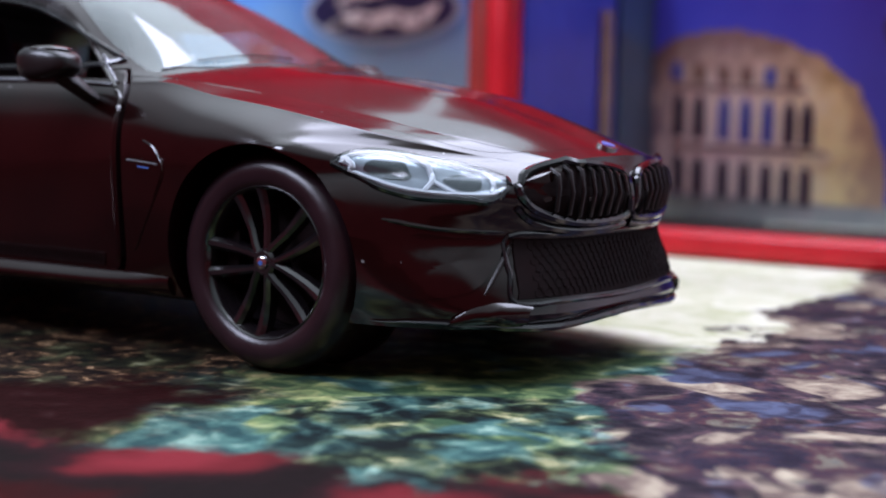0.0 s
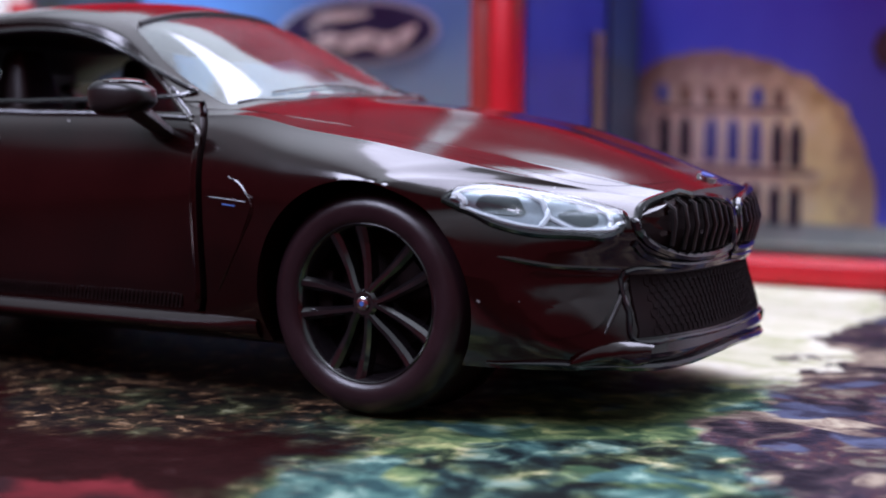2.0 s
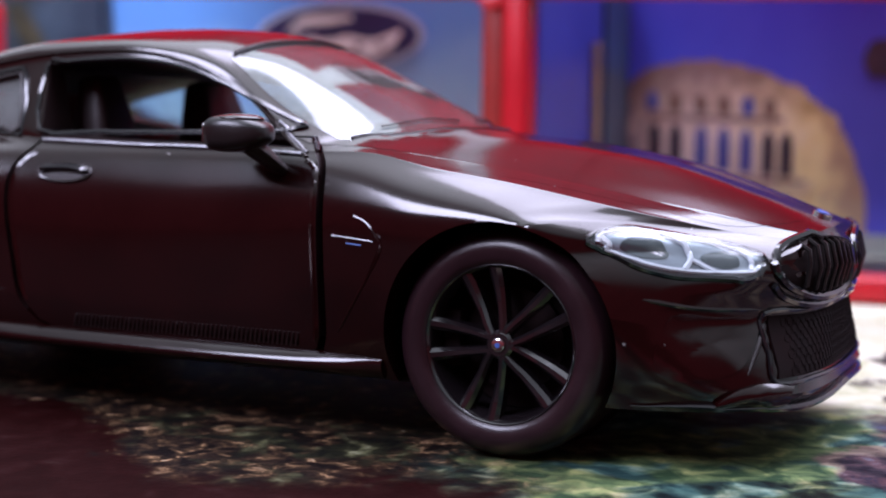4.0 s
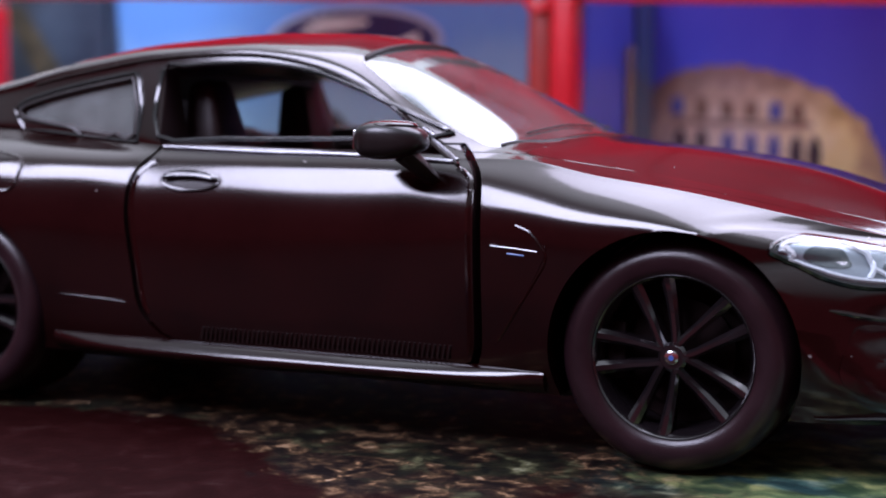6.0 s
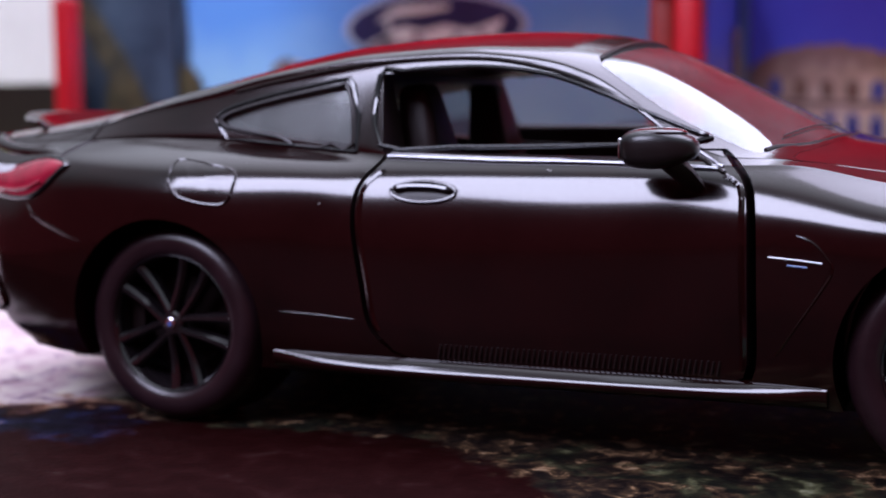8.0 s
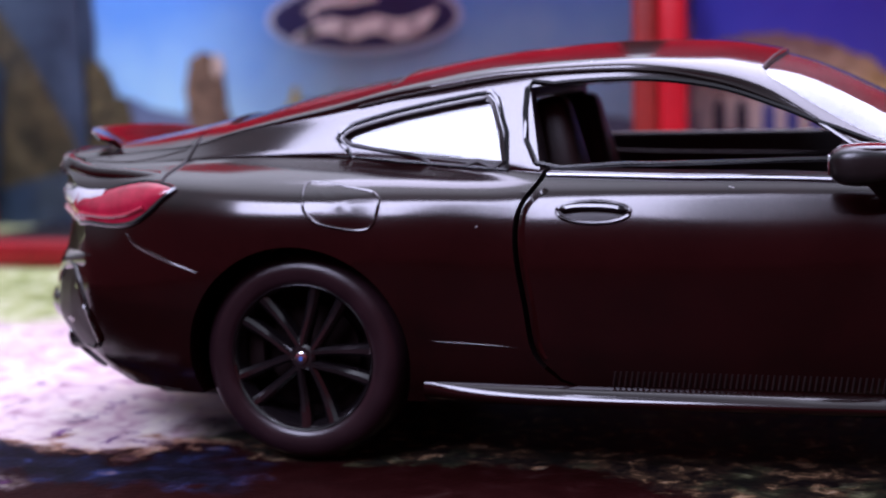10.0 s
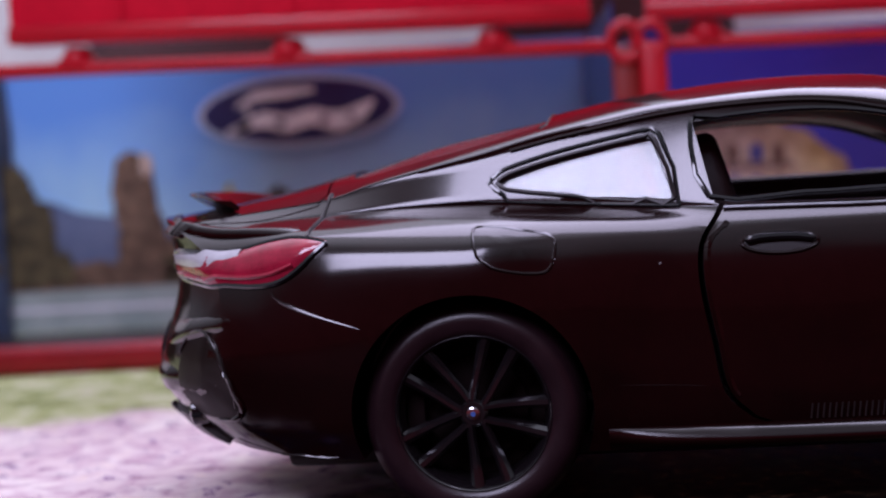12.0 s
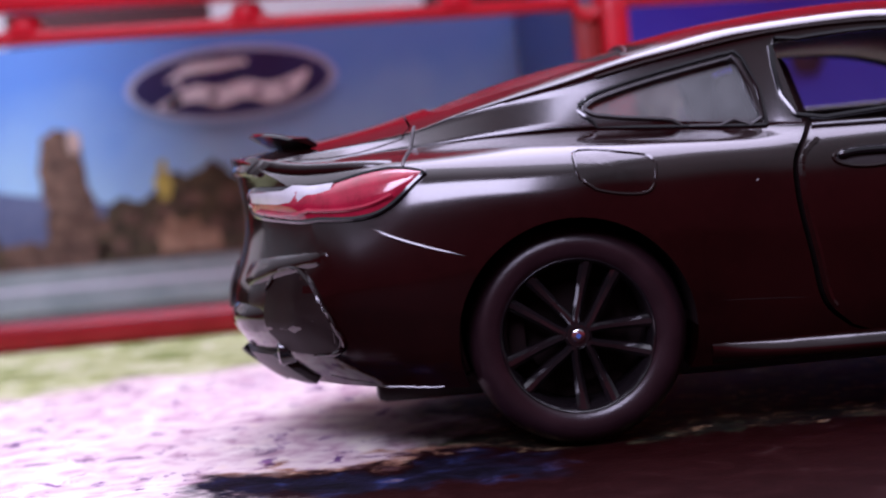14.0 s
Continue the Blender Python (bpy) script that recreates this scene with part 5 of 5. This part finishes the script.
shape("yellow_tree", jagged([(-11.62, 2.7), (-11.62, 3.0), (-11.46, 3.40), (-11.38, 3.42), (-11.24, 3.05), (-11.2, 2.75), (-11.34, 2.5), (-11.5, 2.45)], .08, .09, 6), GOLD, land, 7, "yellow tree")
shape("sunlit_scrub", jagged([(-11.75, 1.25), (-11.62, 1.85), (-11.35, 2.05), (-11.1, 1.92), (-10.75, 2.18), (-10.5, 1.75), (-10.2, 1.6), (-10.1, 1.25)], .07, .14, 5), SCRUB, land, 7, "orange scrub")
shape("dark_tree", jagged([(-17.1, 1.2), (-17.1, 4.4), (-16.8, 4.1), (-16.5, 4.2), (-16.2, 3.4), (-15.95, 3.3), (-15.7, 2.2), (-15.4, 1.8), (-15.3, 1.3)], .12, .2, 7), BUSH, land, 8, "dark trees")
# shade at the card's left end, put into the colour of a strip
shape("shaded_edge", [(-17.1, 1.3), (-16.6, 1.3), (-16.75, 3.0), (-16.7, 5.0), (-16.8, 6.3), (-17.1, 6.3)], SHADE_BLUE, land, 7)
ell = lambda a, b, n=48: [(-9.62 + a * math.cos(t), 5.03 + b * math.sin(t)) for t in np.linspace(0, 2 * math.pi, n, endpoint=False)]
shape("badge_rim", ell(2.46, .86), flat_mat("print_grey_blue", (.42, .56, .76), (.56, .68, .84), 1), land, 8, "pale rim of the oval badge")
shape("badge_oval", ell(2.30, .74), LOGO_B, land, 9, "dark blue oval badge")
# plain white strokes in the badge
def stroke(points, widths):
    line = [(q.x, q.y) for q in smooth_line([(a, b, 0) for a, b in points], 6)]
    n = len(line)
    w = [np.interp(i / (n - 1), np.linspace(0, 1, len(widths)), widths) for i in range(n)]
    return [(x, z + h) for (x, z), h in zip(line, w)] + [(x, z - h) for (x, z), h in zip(line[::-1], w[::-1])]


for line_, widths in (
    ([(-11.1, 5.20), (-10.6, 5.42), (-9.9, 5.46), (-9.2, 5.50)], (.03, .11, .11, .05)),
    ([(-10.9, 5.18), (-10.75, 4.92), (-11.0, 4.70), (-11.35, 4.62)], (.06, .13, .14, .05)),
    ([(-11.2, 4.62), (-10.5, 4.86), (-9.9, 4.74), (-9.3, 4.86), (-8.7, 4.72), (-8.1, 4.90), (-7.8, 5.14)], (.06, .19, .22, .20, .23, .20, .07)),
):
    shape("white_stroke", stroke(line_, widths), LOGO_W, land, 10)
for x_, z_, a_ in ((-10.05, 4.76, .12), (-9.0, 4.78, .11), (-8.35, 4.82, .10)):
    shape("badge_gap", blob(x_, z_, a_, a_ * .8, 14, .2, 3), LOGO_B, land, 12)

# amphitheatre card
col = card("amphitheatre_card", "printed card with a floodlit stone amphitheatre under a deep blue sky", -2.0, 10.9, CARD_Y, 6.05, SKY_C)
shape("square", [(-2.0, .11), (10.9, .11), (10.9, .50), (-2.0, .66)], ROAD, col, 1, "grey paved square")
def floodlit():
    """Printed stone: pale where the floodlights reach, dim brown towards the top and the far end."""
    m = material("print_floodlit_stone", (.6, .5, .35), .4, 0, .1)
    nt, L = m.node_tree, m.node_tree.links
    b = nt.nodes["Principled BSDF"]
    tc, sep, nz, sh, dm = (nt.nodes.new("ShaderNode" + k) for k in ("TexCoord", "SeparateXYZ", "TexNoise", "ValToRGB", "ValToRGB"))
    nz.inputs["Scale"].default_value, nz.inputs["Detail"].default_value = 260, 6
    L.new(tc.outputs["Object"], sep.inputs[0])
    L.new(tc.outputs["Object"], nz.inputs["Vector"])

    def scaled(src, lo, hi, wobble):
        mr, ad = nt.nodes.new("ShaderNodeMapRange"), nt.nodes.new("ShaderNodeMath")
        mr.inputs["From Min"].default_value, mr.inputs["From Max"].default_value = lo * CM, hi * CM
        L.new(src, mr.inputs["Value"])
        ad.operation, ad.inputs[1].default_value = "MULTIPLY_ADD", wobble
        L.new(nz.outputs["Fac"], ad.inputs[0])
        L.new(mr.outputs[0], ad.inputs[2])
        return ad.outputs[0]

    def stops(node, rows):
        while len(node.color_ramp.elements) < len(rows):
            node.color_ramp.elements.new(.5)
        for e, (at, c) in zip(node.color_ramp.elements, rows):
            e.position, e.color = at, (*c, 1)

    L.new(scaled(sep.outputs[2], .5, 4.9, .35), sh.inputs[0])
    stops(sh, [(.12, (.94, .95, .86)), (.45, (1.0, 1.0, .95)), (.72, (.96, .91, .80)), (.88, (.58, .47, .38)), (1.0, (.30, .21, .19))])
    L.new(scaled(sep.outputs[0], -2.0, 4.0, .30), dm.inputs[0])
    stops(dm, [(.12, (.14, .11, .18)), (.28, (.80, .75, .72)), (.46, (1.0, .98, .94)), (.74, (1.0, 1.0, .72)), (.88, (1.0, .97, .46)), (1.0, (.55, .47, .30))])
    mx = nt.nodes.new("ShaderNodeMix")
    mx.data_type, mx.blend_type = "RGBA", "MULTIPLY"
    mx.inputs[0].default_value = 1.0
    L.new(sh.outputs[0], mx.inputs[6])
    L.new(dm.outputs[0], mx.inputs[7])
    L.new(mx.outputs[2], b.inputs["Base Color"])
    return m


wall = [(-1.95, .66), (-1.95, 2.6), (-1.95, 3.8), (-1.5, 4.16), (-.7, 4.36), (.1, 4.36), (.7, 4.24), (1.4, 4.02), (2.0, 3.72), (2.8, 3.10), (3.2, 2.3), (3.45, 1.5), (3.5, .55)]
shape("amphitheatre_wall", jagged(wall, .12, .05, 12), floodlit(), col, 2, "floodlit stone arcades")
shape("floodlight", ragged(1.9, 1.62, .36, .26, 4, 30, .45), material("print_pale_yellow", (.95, .92, .55), .4, 0, 0, .05, 1), col, 5, "pale yellow floodlight")
for k, (z0, z1) in enumerate(((1.70, 1.78), (3.05, 3.12))):
    shape("cornice", [(-1.4, z0 + .02), (2.2 - .5 * k, z0 - .06), (2.2 - .5 * k, z1 - .06), (-1.4, z1 + .02)], STONE_DIM, col, 5)
for row, (z, h, xs) in enumerate(((.70, .86, (-1.22, -.74, -.15, .36, .86, 1.32, 1.75)), (1.98, .98, (-1.25, -.76, -.16, .35, .86, 1.35, 1.75)), (3.25, .42, (-1.33, -.78, -.2, .35, .88, 1.36)))):
    for i, x in enumerate(xs):
        w, z_ = .135, z - .03 * i
        poly = [(x - w, z_), (x + w, z_), (x + w, z_ + h * .65)] + [(x + w * math.cos(a), z_ + h * .65 + h * .35 * math.sin(a)) for a in np.linspace(.3, math.pi - .3, 5)] + [(x - w, z_ + h * .65)]
        shape("arch", poly, ARCH_B if row == 1 and i in (2, 3, 4) or row == 2 and i in (0, 4) else STONE_DIM if row == 2 else ARCH_D, col, 6)
shape("dark_branch", blob(3.75, 4.35, .38, .5, 18, .4, 6), ARCH_D, col, 3, "dark branch")
# side linings
lin = thing("lining_card", "violet blue side lining of the block box", "printed card")
raw_part("card", prism([(-1.40, FRONT + .45), (-2.0, CARD_Y), (-1.94, CARD_Y), (-1.34, FRONT + .45)], "z", .12, 5.9), flat_mat("print_violet", (.022, .028, .24), (.05, .06, .38), .3), lin, "violet blue card", False)
raw_part("printed_spire", prism([(-1.62, FRONT + 4.2), (-1.66, FRONT + 4.7), (-1.60, FRONT + 4.7), (-1.56, FRONT + 4.2)], "z", .3, 4.6), STONE_DIM, lin, "stone coloured printed spire", False)
raw_part("printed_shade", prism([(-1.70, FRONT + 5.1), (-1.97, CARD_Y - .05), (-1.91, CARD_Y - .05), (-1.64, FRONT + 5.1)], "z", .3, 5.85), SHADE_BLUE, lin, "dark printed band", False)
lin = thing("lining_card", "dark blue side lining of the block box", "printed card")
raw_part("card", prism([(-2.22, FRONT + .45), (-2.85, CARD_Y), (-2.92, CARD_Y), (-2.28, FRONT + .45)], "z", .12, 6.1), flat_mat("print_deep_blue", (.015, .03, .16), (.03, .06, .26), .4), lin, "dark blue card", False)
# added dark card that stands for the shade left of the landscape
lin = thing("dark_card", "added dark card in place of shade beside the landscape card", "printed card")
raw_part("card", prism([(-17.0, CARD_Y - .3), (-22.5, CARD_Y - .3), (-22.5, CARD_Y - .2), (-17.0, CARD_Y - .2)], "z", .05, 6.5), SHADE_BLUE, lin, "dark blue card", False)
raw_part("printed_branch", prism([(-19.5, 1.0), (-17.05, 1.6), (-17.4, 2.4), (-18.6, 4.6), (-19.8, 6.2), (-20.4, 6.0), (-19.2, 4.0)], "y", CARD_Y - .32, CARD_Y - .30), TREE, lin, "dark printed tree", False)


def upper_block(x0, x1, label):
    ob = thing("upper_block", label, "toy block", (x0, FRONT, 0), "upper red blocks")
    w = x1 - x0
    part("block", leaning(box_bm((0, -.05, 5.80), (w, .55, 15.6), .12, 3), x0), RED_DARK, ob)
    part("lip", leaning(box_bm((.0, -.15, 5.78), (w, .0, 6.1), .05, 2), x0), RED, ob)
    for k in range(3):
        part("rib", leaning(box_bm((w * (.2 + .3 * k) - .1, -.12, 6.1), (w * (.2 + .3 * k) + .1, 0, 15.4), .04, 2), x0), RED_DARK, ob)


upper_block(-13.3, -2.60, "large plain red plastic panel standing on pegs")
upper_block(-1.65, 11.0, "large plain red plastic panel standing on pegs beside another")
back = thing("white_sheet", "bright white paper sheet standing behind the boxes", "paper sheet")
part("paper", box_bm((-20.6, 26, 0), (45, 26.2, 24)), PAPER, back, "", False)
left = thing("white_board", "white paper board on a dark stand beside the red boxes", "board")
part("board", box_bm((-30, 16.3, 3.78), (-19.4, 16.42, 10.5), .03), PAPER, left, "white paper board", False)
part("board_stand", box_bm((-30, 16.32, 0), (-19.4, 16.5, 3.78), .03), TRIM, left, "dark stand", False)

strip = thing("cardboard_strip", "dark brown cardboard strip standing behind a red box", "cardboard")
part("strip", box_bm((-15.3, 20, 0), (-10.25, 20.15, 9.0), .02), material("brown_cardboard", (.09, .035, .03), .7, 0, 0, .3, .6), strip)
strip = thing("cardboard_strip", "grey-brown cardboard strip standing behind two red panels", "cardboard")
part("strip", box_bm((-5.0, 18.7, 0.0), (.6, 18.85, 16.0), .02), material("grey_cardboard", (.075, .042, .038), .7, 0, 0, .3, .6), strip)
